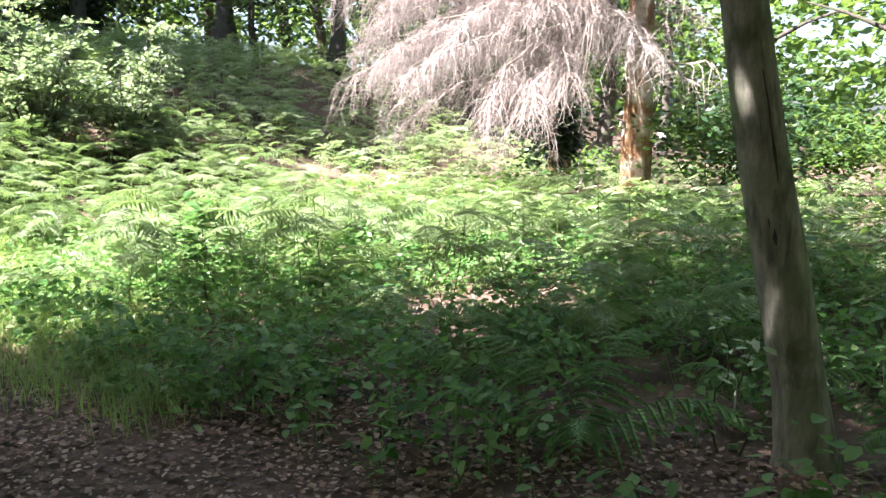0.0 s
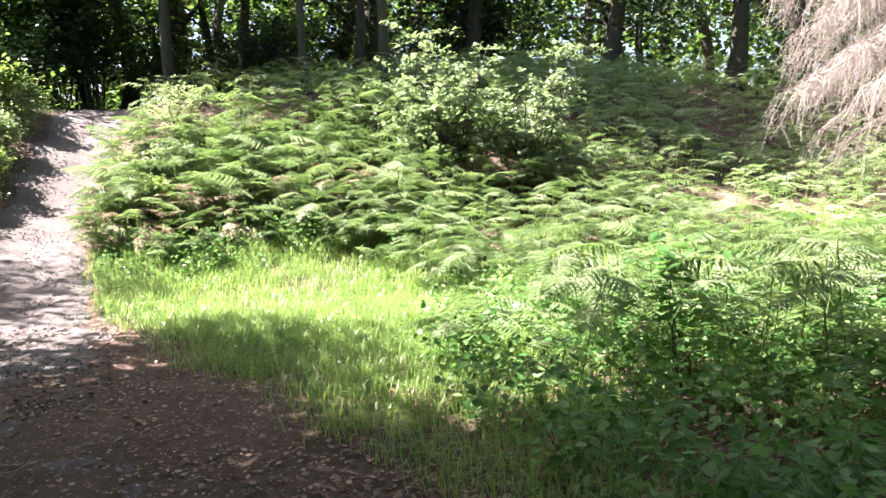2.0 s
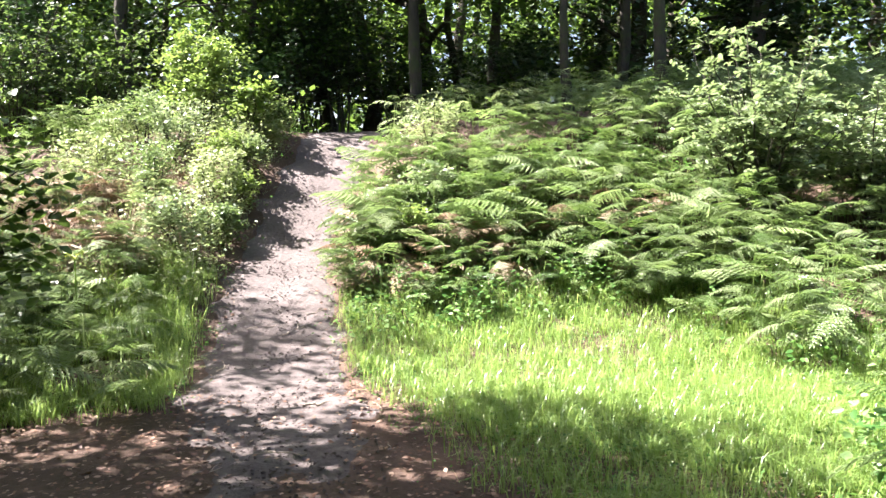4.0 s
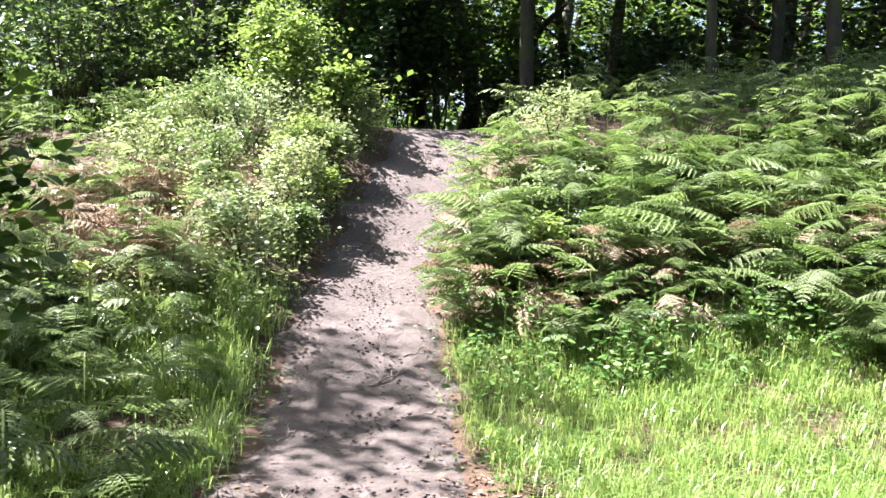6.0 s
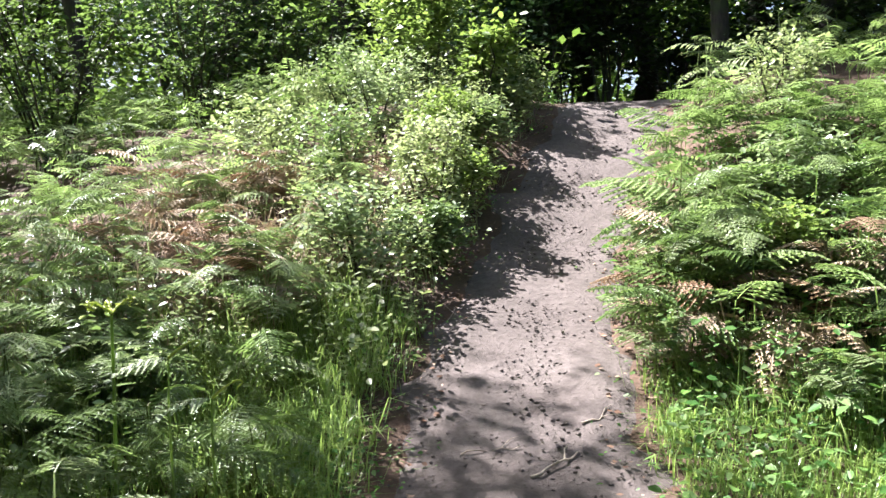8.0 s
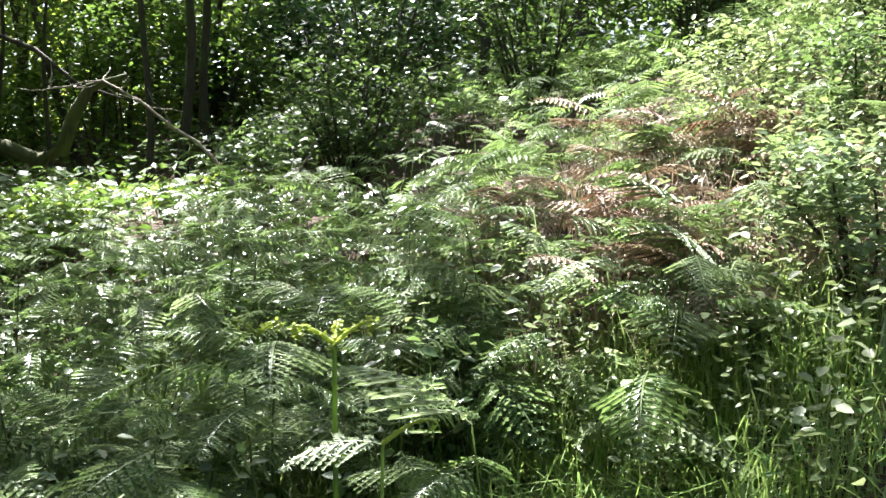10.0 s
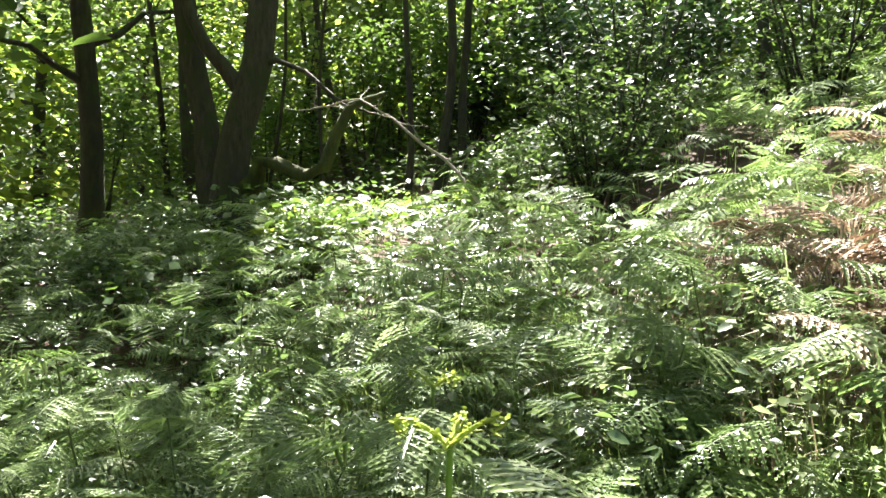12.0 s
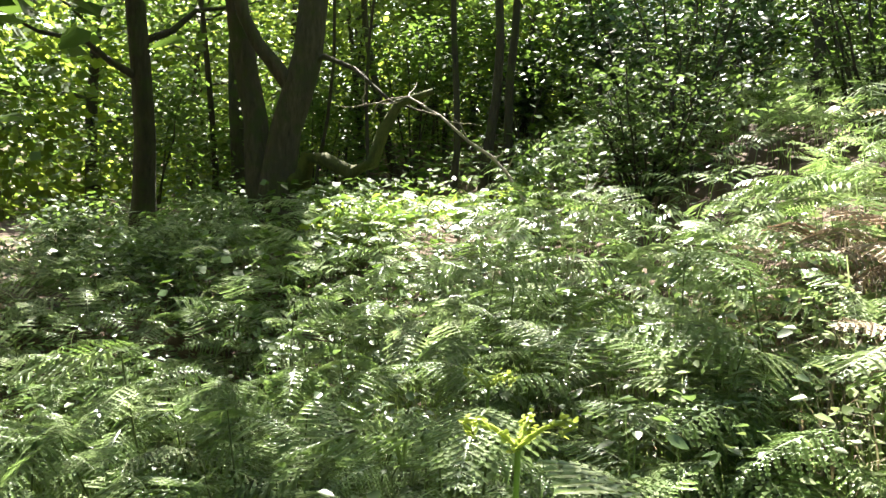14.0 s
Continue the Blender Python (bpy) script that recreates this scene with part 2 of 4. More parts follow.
def clear_half(y):
    """Half the width of the trail that feet keep free of plants."""
    return np.interp(y, [-14, -1, 2, 4.2, 7, 9.1, 10.5, 12, 14.1, 17, 24], [1.7, 1.65, 1.35, 1.0, 0.63, 0.6, 0.56, 0.58, 0.64, 0.8, 0.8])


def rise(y):
    return np.interp(y, [-60, 6.6, 7.4, 8.2, 9.1, 10.5, 11.4, 12.6, 14.1, 15.5, 20, 60], [0, 0.0, 0.06, 0.2, 0.48, 0.88, 1.24, 1.85, 2.52, 2.72, 2.85, 3.6])


def land(x, y):
    """The height of the ground."""
    x, y = np.asarray(x, float), np.asarray(y, float)
    shifted = y + np.where(x > 1, 0.25 * np.minimum(x - 1, 8), np.where(x < 0, -0.35 * np.minimum(-x, 6), 0))
    off = np.abs(x - path_centre(y)) - path_half(y)
    bank = np.clip(off / 0.7, 0, 1)
    bank = bank * bank * (3 - 2 * bank)
    steep = np.clip((y - 8.2) / 2.5, 0, 1) * np.clip((15.5 - y) / 2, 0, 1)
    z = rise(shifted) * bank + rise(y) * (1 - bank) + 0.28 * bank * steep
    knoll = np.clip((-x - 5.2) / 3, 0, 1) * np.clip((12.1 - y) / 2.0, 0, 1)
    z = z + 0.45 * knoll * knoll * (3 - 2 * knoll)
    z = z + 0.03 * np.clip(x - 4, 0, 12) + 0.035 * np.sin(1.7 * x + 0.8 * y) * np.cos(1.3 * y - 0.5 * x) * bank
    return z


# ---- ground ----


def spread(*stretches):
    return np.unique(np.concatenate([np.linspace(a, b, n) for a, b, n in stretches]))


gx = spread((-400, -60, 8), (-60, -12, 25), (-12, -4, 30), (-4, 6, 84), (6, 16, 34), (16, 60, 25), (60, 400, 8))
gy = spread((-400, -40, 8), (-40, -6, 30), (-6, 16, 150), (16, 30, 40), (30, 80, 20), (80, 400, 8))
GX, GY = np.meshgrid(gx, gy)
GZ = land(GX, GY)
GZ = GZ + 0.012 * np.sin(9 * GX + 3 * GY) * np.sin(7 * GY - 4 * GX) + rng.normal(0, 0.006, GX.shape)
GZ = GZ - 0.06 * np.clip((GY - 4.4) / 1.6, 0, 1) * np.clip((path_half(GY) - 0.05 - np.abs(GX - path_centre(GY))) / 0.15, 0, 1) * (GY > -8.5) * (GY < 18.5)
gv = np.stack([GX, GY, GZ], -1).reshape(-1, 3)
gi = (np.arange(len(gy) - 1)[:, None] * len(gx) + np.arange(len(gx) - 1)[None]).reshape(-1, 1)
gf = gi + np.array([[0, 1, len(gx) + 1, len(gx)]])
tagged(new("ground", fast_mesh("ground", gv, gf, M_GROUND, True)), "brown woodland floor of leaf mould and soil", "ground", kind="structure")

py = np.arange(-9, 19, 0.07)
pu = np.linspace(-1, 1, 34)
PU, PY = np.meshgrid(pu, py)
edge = (0.06 + 0.0 * PY) * np.sin(2.3 * PY + 1.2 * np.sign(PU)) + 0.07 * np.sin(6.1 * PY + 2.0 * np.sign(PU)) + 0.03 * np.sin(17 * PY)
PX = path_centre(PY) + PU * (path_half(PY) + 0.1 + edge)
lumps = np.array([noise.fractal(Vector((x * 2.2, y * 2.2, 0)), 0.8, 2.1, 4) for x, y in zip(PX.ravel(), PY.ravel())]).reshape(PX.shape)
PZ = land(PX, PY) + 0.02 - 0.055 * np.abs(PU) ** 4 + 0.022 * lumps - 0.02 * np.exp(-((PU - 0.1) / 0.4) ** 2)
PZ -= 0.02 * np.clip((5.9 - PY) / 1.6, 0, 1)
PZ += 0.03 * np.clip((PY - 9) / 2, 0, 1) * np.sin(5.5 * PY + 1.4 * PX) * 0.6
pv = np.stack([PX, PY, PZ], -1).reshape(-1, 3)
pi_ = (np.arange(len(py) - 1)[:, None] * len(pu) + np.arange(len(pu) - 1)[None]).reshape(-1, 1)
tagged(new("path", fast_mesh("path", pv, pi_ + np.array([[0, 1, len(pu) + 1, len(pu)]]), M_PATH, True)),
       "trodden grey-brown earth footpath climbing a bank", "path", kind="structure")


def scatter(n, x0, x1, y0, y1, seed, keep=None, dead=False):
    """Random places in a stretch of the plan, off the path, on the ground."""
    r = np.random.default_rng(seed)
    x, y = r.uniform(x0, x1, n), r.uniform(y0, y1, n)
    ok = np.abs(x - path_centre(y)) > clear_half(y) + 0.12
    ok &= np.hypot(x + 1.24, y - 7.62) > 0.52
    across, along = (x - 4.9) * 0.603 - (y - 0.3) * 0.797, (x - 4.9) * 0.797 + (y - 0.3) * 0.603
    ok &= (across / 1.1) ** 2 + (along / 0.4) ** 2 > 1
    if not dead:
        ok &= ((x + 2.0) / 0.6) ** 2 + ((y - 10.7) / 0.75) ** 2 > 1
    if keep is not None:
        ok &= keep(x, y)
    x, y = x[ok], y[ok]
    return np.stack([x, y, land(x, y)], 1)


# ---- trees ----


def tree(x, y, trunk_line, trunk_radii, limbs, crowns, bark, leaf, leaf_size, label, seed, name="tree", flat=0.45, sides=10, base=None, bough_bark=None):
    """trunk_line: (dx, dy, z) above the foot; limbs: (points, radii); crowns: (n, centre, rx, ry, rz)."""
    root = new(name)
    root.location = (x, y, (float(land(x, y)) if base is None else base) - 0.05)
    tagged(root, label, "tree")
    v, f = tube(trunk_line, trunk_radii, sides, 0.06, seed)
    part("trunk", fast_mesh("trunk", v, f, bark, True), root)
    for k, (pts, radii) in enumerate(limbs):
        v, f = tube(pts, radii, 6, 0.08, seed + k)
        part("limb", fast_mesh("limb", v, f, bough_bark or bark, True), root)
    if crowns:
        c = np.concatenate([blob(n, cc, rx, ry, rz, seed * 31 + k) for k, (n, cc, rx, ry, rz) in enumerate(crowns)])
        v, f = leaves(c, leaf_size, flat, 0.75, seed, plain=True)
        part("crown", fast_mesh("crown", v, f, leaf), root)
    return root


def simple_tree(x, y, h, r, seed, leaf=None, n=3600, low=0.15, wide=2.0, lean=(0, 0), size=0.13, label="slender dark-barked woodland tree in full green leaf"):
    r_ = np.random.default_rng(seed)
    z = np.linspace(0, h, 12)
    bend = r_.uniform(0.1, 0.34) if n < 6000 else 0.08
    line = np.stack([lean[0] * z / h + bend * (np.sin(z * 0.9 + seed) - math.sin(seed)) + 0.04 * np.sin(z * 2.3 + 2 * seed), lean[1] * z / h + 0.1 * np.cos(z * 0.7 + seed) - 0.1 * math.cos(seed), z], 1)
    line[0, :2] = 0
    rad = r * (1 - 0.75 * z / h)
    rad[0] *= 1.35
    limbs = []
    for k in range(7):
        a, q = r_.uniform(0, 6.28), r_.uniform(max(low, 0.2), 0.8)
        s = np.array([np.interp(q * h, z, line[:, 0]), np.interp(q * h, z, line[:, 1]), q * h])
        e = s + np.array([math.cos(a) * wide * 0.8, math.sin(a) * wide * 0.8, r_.uniform(0.3, 1.4)])
        limbs.append((curve_points(s, e, -0.1, 5, 0.08, seed + k), np.linspace(r * 0.35, r * 0.08, 5)))
    mid = (low + 1) / 2 * h
    crowns = [(n, (np.interp(0.62 * h, z, line[:, 0]), np.interp(0.62 * h, z, line[:, 1]), mid), wide, wide, (1 - low) * h * 0.52)]
    return tree(x, y, line, rad, limbs, crowns, M_BARK, leaf or M_TREE, size, label, seed)

# the smooth, leaning tree beside the trail
near_line = np.array([[0, 0, 0], [0.0, 0.01, 0.12], [-0.035, 0.035, 0.4], [-0.105, 0.12, 0.95], [-0.17, 0.21, 1.5], [-0.23, 0.275, 2.0], [-0.31, 0.36, 3.0], [-0.3, 0.4, 4.6], [-0.2, 0.5, 7.5]])
near_tree = tree(3.14, -2.86, near_line, [0.165, 0.13, 0.115, 0.105, 0.098, 0.093, 0.085, 0.07, 0.035],
                 [(curve_points((-0.3, 0.35, 4.2), (1.2, 1.4, 6), 0, 6, 0.1, 3), np.linspace(0.05, 0.015, 6)),
                  (curve_points((-0.3, 0.4, 4.6), (-1.8, -0.6, 6.5), 0, 6, 0.1, 4), np.linspace(0.05, 0.015, 6)),
                  # this limb and the second crown, out of sight, are added for shade
                  (curve_points((-0.3, 0.4, 4.8), (0.9, 3.4, 6.7), 0, 7, 0.1, 5), np.linspace(0.05, 0.012, 7))],
                 [(6500, (-0.3, 2.0, 6.6), 2.6, 3.1, 1.9), (3600, (0.8, 3.5, 6.8), 1.8, 1.6, 1.3)], M_SMOOTH, M_TREE, 0.13,
                 "leaning smooth grey-barked tree with a bark wound", 11, sides=20)

# unseen trees added beside the trail so that their crowns shade it
for k, (tx, ty, h, w, lo, n, ln) in enumerate([(-5.8, 6.0, 9.5, 2.4, 0.4, 5600, 1.6), (-4.5, 3.2, 10, 2.8, 0.42, 11500, 0.6), (-2.9, -0.05, 10.5, 3.0, 0.46, 10500, 0.3), (-3.9, -2.6, 10, 3.0, 0.42, 11000, 0.3), (-1.9, -6.0, 10, 2.8, 0.42, 10000, 0.3)]):
    simple_tree(tx, ty, h, 0.16, 40 + k, None, int(n * 1.7), lo, w, (ln, 0.2), 0.165, "unseen broadleaf tree added so its crown shades the trail")

# unseen trees added on the trail's other side to block sky and bounced light
for k, (tx, ty) in enumerate([(-6.6, -0.6), (-8.6, 2.6), (-6.4, -4.6), (-9.6, -2.4), (-4.6, -7.6), (-8.8, -7.0), (-12.0, 0.6), (-12.4, -4.8), (-1.2, -9.6), (-11.8, 4.4), (1.8, -7.2)]):
    simple_tree(tx, ty, 9.5 + k % 3, 0.17, 470 + k, None, 6000, 0.25, 3.1, (0.2, 0.1), 0.24, "unseen broadleaf tree added so its crown shades the trail")

# the twin-stemmed oak and its neighbours on the low ground

def aside(lateral, ahead, z):
    """A place beside the oak's foot, across and along the line of sight from the trail."""
    return (0.495 * lateral - 0.869 * ahead, 0.869 * lateral + 0.495 * ahead, z)


oak = tree(-9.99, 10.22, [aside(*p) for p in [(0.02, 0, 0), (0.0, 0, 0.4), (0.0, 0, 0.75), (0.1, 0, 1.35), (0.24, 0, 1.8), (0.38, 0, 2.25), (0.45, 0.05, 2.95), (0.55, 0.1, 4.4), (0.7, 0.2, 8), (1.6, 0.2, 11)]],
           [0.33, 0.27, 0.215, 0.19, 0.195, 0.18, 0.17, 0.14, 0.09, 0.04],
           [([aside(*p) for p in [(-0.12, 0.1, 0.2), (-0.26, 0.15, 0.8), (-0.29, 0.2, 1.5), (-0.4, 0.25, 2.0), (-0.5, 0.3, 2.6), (-0.56, 0.3, 3.2), (-0.7, 0.4, 6.0)]], [0.25, 0.18, 0.17, 0.165, 0.16, 0.15, 0.08]),
            ([aside(*p) for p in [(0.2, 0, 1.85), (-0.0, -0.08, 2.15), (-0.2, -0.14, 2.4), (-0.36, -0.18, 2.75), (-0.5, -0.2, 3.4)]], [0.12, 0.1, 0.09, 0.08, 0.05]),
            ([aside(*p) for p in [(0.36, 0, 2.15), (0.6, -0.1, 2.25), (0.95, -0.2, 2.1), (1.4, -0.3, 1.7), (1.9, -0.35, 1.55)]], [0.05, 0.04, 0.03, 0.02, 0.01])],
           # unseen crowns, set to shade the hollow and to dapple the path
           [(3600, (0.9, 1.0, 6.9), 3.0, 3.2, 1.7), (500, (2.9, 2.2, 10.6), 1.1, 1.5, 1.4)], M_OAK, M_TREE, 0.14,
           "dark twin-stemmed oak with rough bark", 21, "oak_tree", sides=14)
low_limb = np.array([aside(*p) for p in [(0.08, 0, 0.72), (0.32, -0.1, 0.78), (0.4, -0.15, 1.05), (0.6, -0.2, 1.03), (0.93, -0.25, 0.87), (1.18, -0.3, 0.98), (1.31, -0.3, 1.35), (1.5, -0.35, 1.68), (1.9, -0.4, 1.82)]])
v, f = tube(low_limb, [0.14, 0.12, 0.1, 0.09, 0.085, 0.08, 0.075, 0.06, 0.03], 9, 0.12, 5)
part("low_limb", fast_mesh("low_limb", v, f, M_MOSS, True), oak, "crooked mossy low limb")
# the wide limb and its high leaves are added out of sight for shade
tree(-8.3, 6.7, [(0, 0, 0), (0.03, 0, 0.6), (0.05, 0.05, 2), (0.1, 0.1, 4), (0.4, 0.4, 6), (0.6, 0.6, 8)], [0.19, 0.15, 0.13, 0.11, 0.08, 0.04],
     [(curve_points((0.1, 0.1, 4), (2.4, 2.4, 6.2), -0.3, 7, 0.06, 60), np.linspace(0.07, 0.03, 7)), (curve_points((2.2, 2.2, 6.1), (4.4, 3.6, 6.5), -0.1, 6, 0.05, 61), np.linspace(0.035, 0.01, 6))],
     [(650, (1.9, 2.3, 6.4), 1.7, 1.5, 1.0), (450, (4.2, 3.6, 6.5), 1.3, 1.2, 0.8), (1200, (0.3, 0.3, 7), 1.8, 1.8, 1.6), (300, (0.5, -0.9, 2.4), 0.8, 0.8, 0.42), (300, (1.2, 0.3, 2.7), 0.9, 0.9, 0.4)], M_BARK, M_BACKLIT, 0.13, "dark-barked tree with an unseen limb added to cast shade", 60)
simple_tree(-12.0, 8.95, 9, 0.17, 62, None, 2600, 0.25, 2.2)
simple_tree(-14.5, 10.6, 9, 0.06, 63, None, 2400, 0.28, 2.2, (0.4, 0))

# a gap in the canopy lets the sun down beside the oak
def sunny_gap(x, y):
    u = min(max(((x + 8.6) * -0.884 + (y - 11.2) * 0.468) / 6.5, 0), 1)
    return math.hypot(x + 8.6 + 5.75 * u, y - 11.2 - 3.04 * u) < 1.4


# thin poles of the coppice behind, backlight coloured into the left ones' leaves
for k in range(19):
    a = 0.6 + 0.033 * (k + 0.7 * rng.random())
    d = 11.5 + 6 * rng.random()
    bx, by = -0.2 - math.sin(a) * d, 7 + math.cos(a) * d
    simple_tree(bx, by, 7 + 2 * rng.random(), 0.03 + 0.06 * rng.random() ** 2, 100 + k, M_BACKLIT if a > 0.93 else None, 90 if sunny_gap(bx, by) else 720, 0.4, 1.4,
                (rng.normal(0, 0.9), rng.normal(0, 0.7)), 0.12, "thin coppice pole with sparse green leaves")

# leafy trees closing the view behind the coppice; left ones coloured as if backlit
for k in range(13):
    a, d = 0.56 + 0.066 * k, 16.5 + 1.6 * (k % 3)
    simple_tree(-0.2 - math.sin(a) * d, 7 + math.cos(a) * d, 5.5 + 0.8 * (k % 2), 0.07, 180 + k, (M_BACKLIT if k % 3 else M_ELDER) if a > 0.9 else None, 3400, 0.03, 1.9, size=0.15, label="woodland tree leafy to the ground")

# the wood at the top of the bank and round about
for k, (tx, ty, r, ln) in enumerate([(4.3, 20.4, 0.34, 0), (3.2, 20.8, 0.2, -0.4), (2.2, 19.5, 0.12, -1.2), (5.3, 19.6, 0.1, 0.2), (0.4, 22, 0.16, -1.5), (-1.5, 21, 0.12, 0.8),
                                      (8.2, 19, 0.16, 0.1), (10, 21, 0.22, 0.2), (-4, 20, 0.2, 0.4), (-6.5, 18.5, 0.16, 0.3), (7, 24, 0.2, 0), (1.5, 26, 0.25, 0.2), (-3, 26, 0.22, 0)]):
    simple_tree(tx, ty, 10 + k % 3, r, 200 + k, None, 3000, 0.2, 2.3, (ln * 1.7 + rng.normal(0, 0.7), rng.normal(0, 0.6)))
# added tree whose high crown, out of sight, shades the ridge
simple_tree(-2.0, 17.9, 13.5, 0.15, 248, None, 6000, 0.62, 1.7, (-0.2, -0.6), 0.15)
# added behind the oak to break up the trunk's long shadow
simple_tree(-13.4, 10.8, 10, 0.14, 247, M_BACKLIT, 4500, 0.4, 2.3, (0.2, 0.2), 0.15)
# these two are added so that their crowns throw shade on the ridge
simple_tree(7.0, 13.2, 10, 0.11, 246, None, 6200, 0.52, 2.4, (-0.3, 0.2), 0.17)
simple_tree(5.6, 13.9, 10, 0.085, 249, None, 7500, 0.52, 2.6, (-0.5, -0.9), 0.18)
# some of these stand where their unseen crowns darken the ridge
for k, (tx, ty) in enumerate([(-4.6, 23.5), (0.2, 19.2), (5.2, 17.4), (7.4, 15.6), (3.3, 16.0), (-0.6, 24)]):
    simple_tree(tx, ty, 9, 0.13, 250 + k, None, 6500, 0.3, 2.8, (0.6, -0.5), 0.17)
for k in range(34):
    a = -1.75 + 3.3 * (k + 0.6 * rng.random()) / 34
    d = 24 + 9 * rng.random()
    simple_tree(math.sin(a) * d, 4 + math.cos(a) * d, 10 + 3 * rng.random(), 0.14 + 0.12 * rng.random(), 300 + k, None, 2200, 0.06, 3.0, size=0.24,
                label="distant woodland tree in green leaf")
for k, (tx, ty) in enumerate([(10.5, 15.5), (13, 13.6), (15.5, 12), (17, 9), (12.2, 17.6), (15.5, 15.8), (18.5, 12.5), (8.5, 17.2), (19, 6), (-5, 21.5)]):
    simple_tree(tx, ty, 9, 0.22, 400 + k, M_DARKTREE, 3600, 0.04, 2.2, size=0.16, label="dark evergreen tree, deep shade put into its leaf colour")


def shrub(x, y, w, h, n, leaf, size, label, seed, name="shrub", flat=0.5, stems=7, low=0.25, clumps=22):
    root = new(name)
    root.location = (x, y, float(land(x, y)) - 0.03)
    tagged(root, label, "shrub")
    r = np.random.default_rng(seed)
    tips = []
    for k in range(stems):
        a = r.uniform(0, 6.28)
        tip = np.array([math.cos(a) * w * r.uniform(0.2, 0.8), math.sin(a) * w * r.uniform(0.2, 0.8), h * r.uniform(0.6, 0.98)])
        line = curve_points((0.05 * math.cos(a), 0.05 * math.sin(a), 0), tip, -0.06 * h, 6, 0.04, seed + k)
        v, f = tube(line, np.linspace(0.016, 0.004, 6) * (0.4 if name == "sapling" else 0.6 + 0.3 * h), 5, 0.05, seed + k)
        part("stem", fast_mesh("stem", v, f, M_BARK, True), root)
        tips += [line[3], line[4], line[5]]
    tips = np.array(tips)
    m = n // 2
    c = np.concatenate([tips[r.integers(0, len(tips), m)] + r.normal(0, 0.13, (m, 3)) * w, blob(n - m, (0, 0, h * (low + 1) / 2), w * 0.85, w * 0.85, h * (1 - low) * 0.5, seed, 0.6, clumps)])
    c = c[c[:, 2] > 0.05]
    v, f = leaves(c, size, flat, 0.5, seed, plain=size == 0.13 and h > 1)
    part("foliage", fast_mesh("foliage", v, f, leaf), root)
    return root


def spray_shrub(x, y, shoots, leaf, size, label, seed, side_shoots=7, reach=0.5, per=13, thick=0.016):
    """Long arching stems, each with side shoots that carry two ranks of pointed leaves."""
    root = new("shrub")
    root.location = (x, y, float(land(x, y)) - 0.03)
    tagged(root, label, "shrub")
    r = np.random.default_rng(seed)
    centres, twigs = [], []
    for k, tip in enumerate(shoots):
        line = curve_points((0.08 * r.normal(), 0.08 * r.normal(), 0), tip, -0.16 * float(np.hypot(tip[0], tip[1])), 9, 0.03, seed + k)
        v, f = tube(line, np.linspace(thick, 0.004, 9), 5, 0.05, seed + k)
        part("stem", fast_mesh("stem", v, f, M_BARK, True), root)
        for j in range(side_shoots):
            q = r.uniform(1.6, 8)
            i = min(int(q), 7)
            s0 = line[i] + (line[i + 1] - line[i]) * (q - i)
            a = r.uniform(0, 6.28)
            out = np.array([math.cos(a), math.sin(a), r.uniform(-0.15, 0.6)]) * reach * r.uniform(0.5, 1.2)
            twig = curve_points(s0, s0 + out, -0.05, 5, 0.015, seed + 17 * k + j)
            twigs.append(tube(twig, [0.004, 0.0035, 0.003, 0.0025, 0.002], 4))
            t = r.uniform(0.1, 1.05, per)[:, None]
            ranks = np.array([-math.sin(a), math.cos(a), 0.1]) * (r.choice([-1, 1], per) * size * 0.45)[:, None]
            centres.append(s0 + out * t + ranks + r.normal(0, size * 0.22, (per, 3)) + np.array([0, 0, 0.05]) * 4 * t * (1 - t))
    v, f = joined(twigs)
    tagged(part("twig_mass", fast_mesh("twig_mass", v, f, M_BARK, True), root), kind="stuff")
    v, f = leaves(np.concatenate(centres), size, 0.62, 0.46, seed, 0.3)
    part("foliage", fast_mesh("foliage", v, f, leaf), root)


def shoots_round(n, w, h, seed, way=(0.0, 0.0)):
    r = np.random.default_rng(seed)
    return [(way[0] + w * math.cos(2.4 * k) * r.uniform(0.3, 1), way[1] + w * math.sin(2.4 * k) * r.uniform(0.3, 1), h * r.uniform(0.45, 1.0)) for k in range(n)]


spray_shrub(6.1, 9.2, shoots_round(15, 1.0, 2.5, 41) + [(-0.5, 0.5, 2.5), (-0.3, 0.2, 2.4)], M_SHRUB, 0.105, "sunlit shrub with pale pointed leaves on the bank", 501, 12, 0.45, 22)
spray_shrub(7.3, 8.8, shoots_round(9, 0.9, 1.7, 43) + [(0.7, -0.4, 2.3), (0.95, -0.5, 2.35), (0.4, -0.2, 2.1)], M_SHRUB, 0.105, "sunlit shrub with long arching shoots on the bank", 502, 12, 0.45, 22)
shrub(-0.6, 14.1, 0.72, 1.65, 4200, M_ELDER, 0.075, "bright yellow-green elder bush above the footpath", 503)
shrub(0.2, 13.3, 0.36, 0.95, 700, M_ELDER, 0.1, "small yellow-green bush at the footpath's edge", 504)
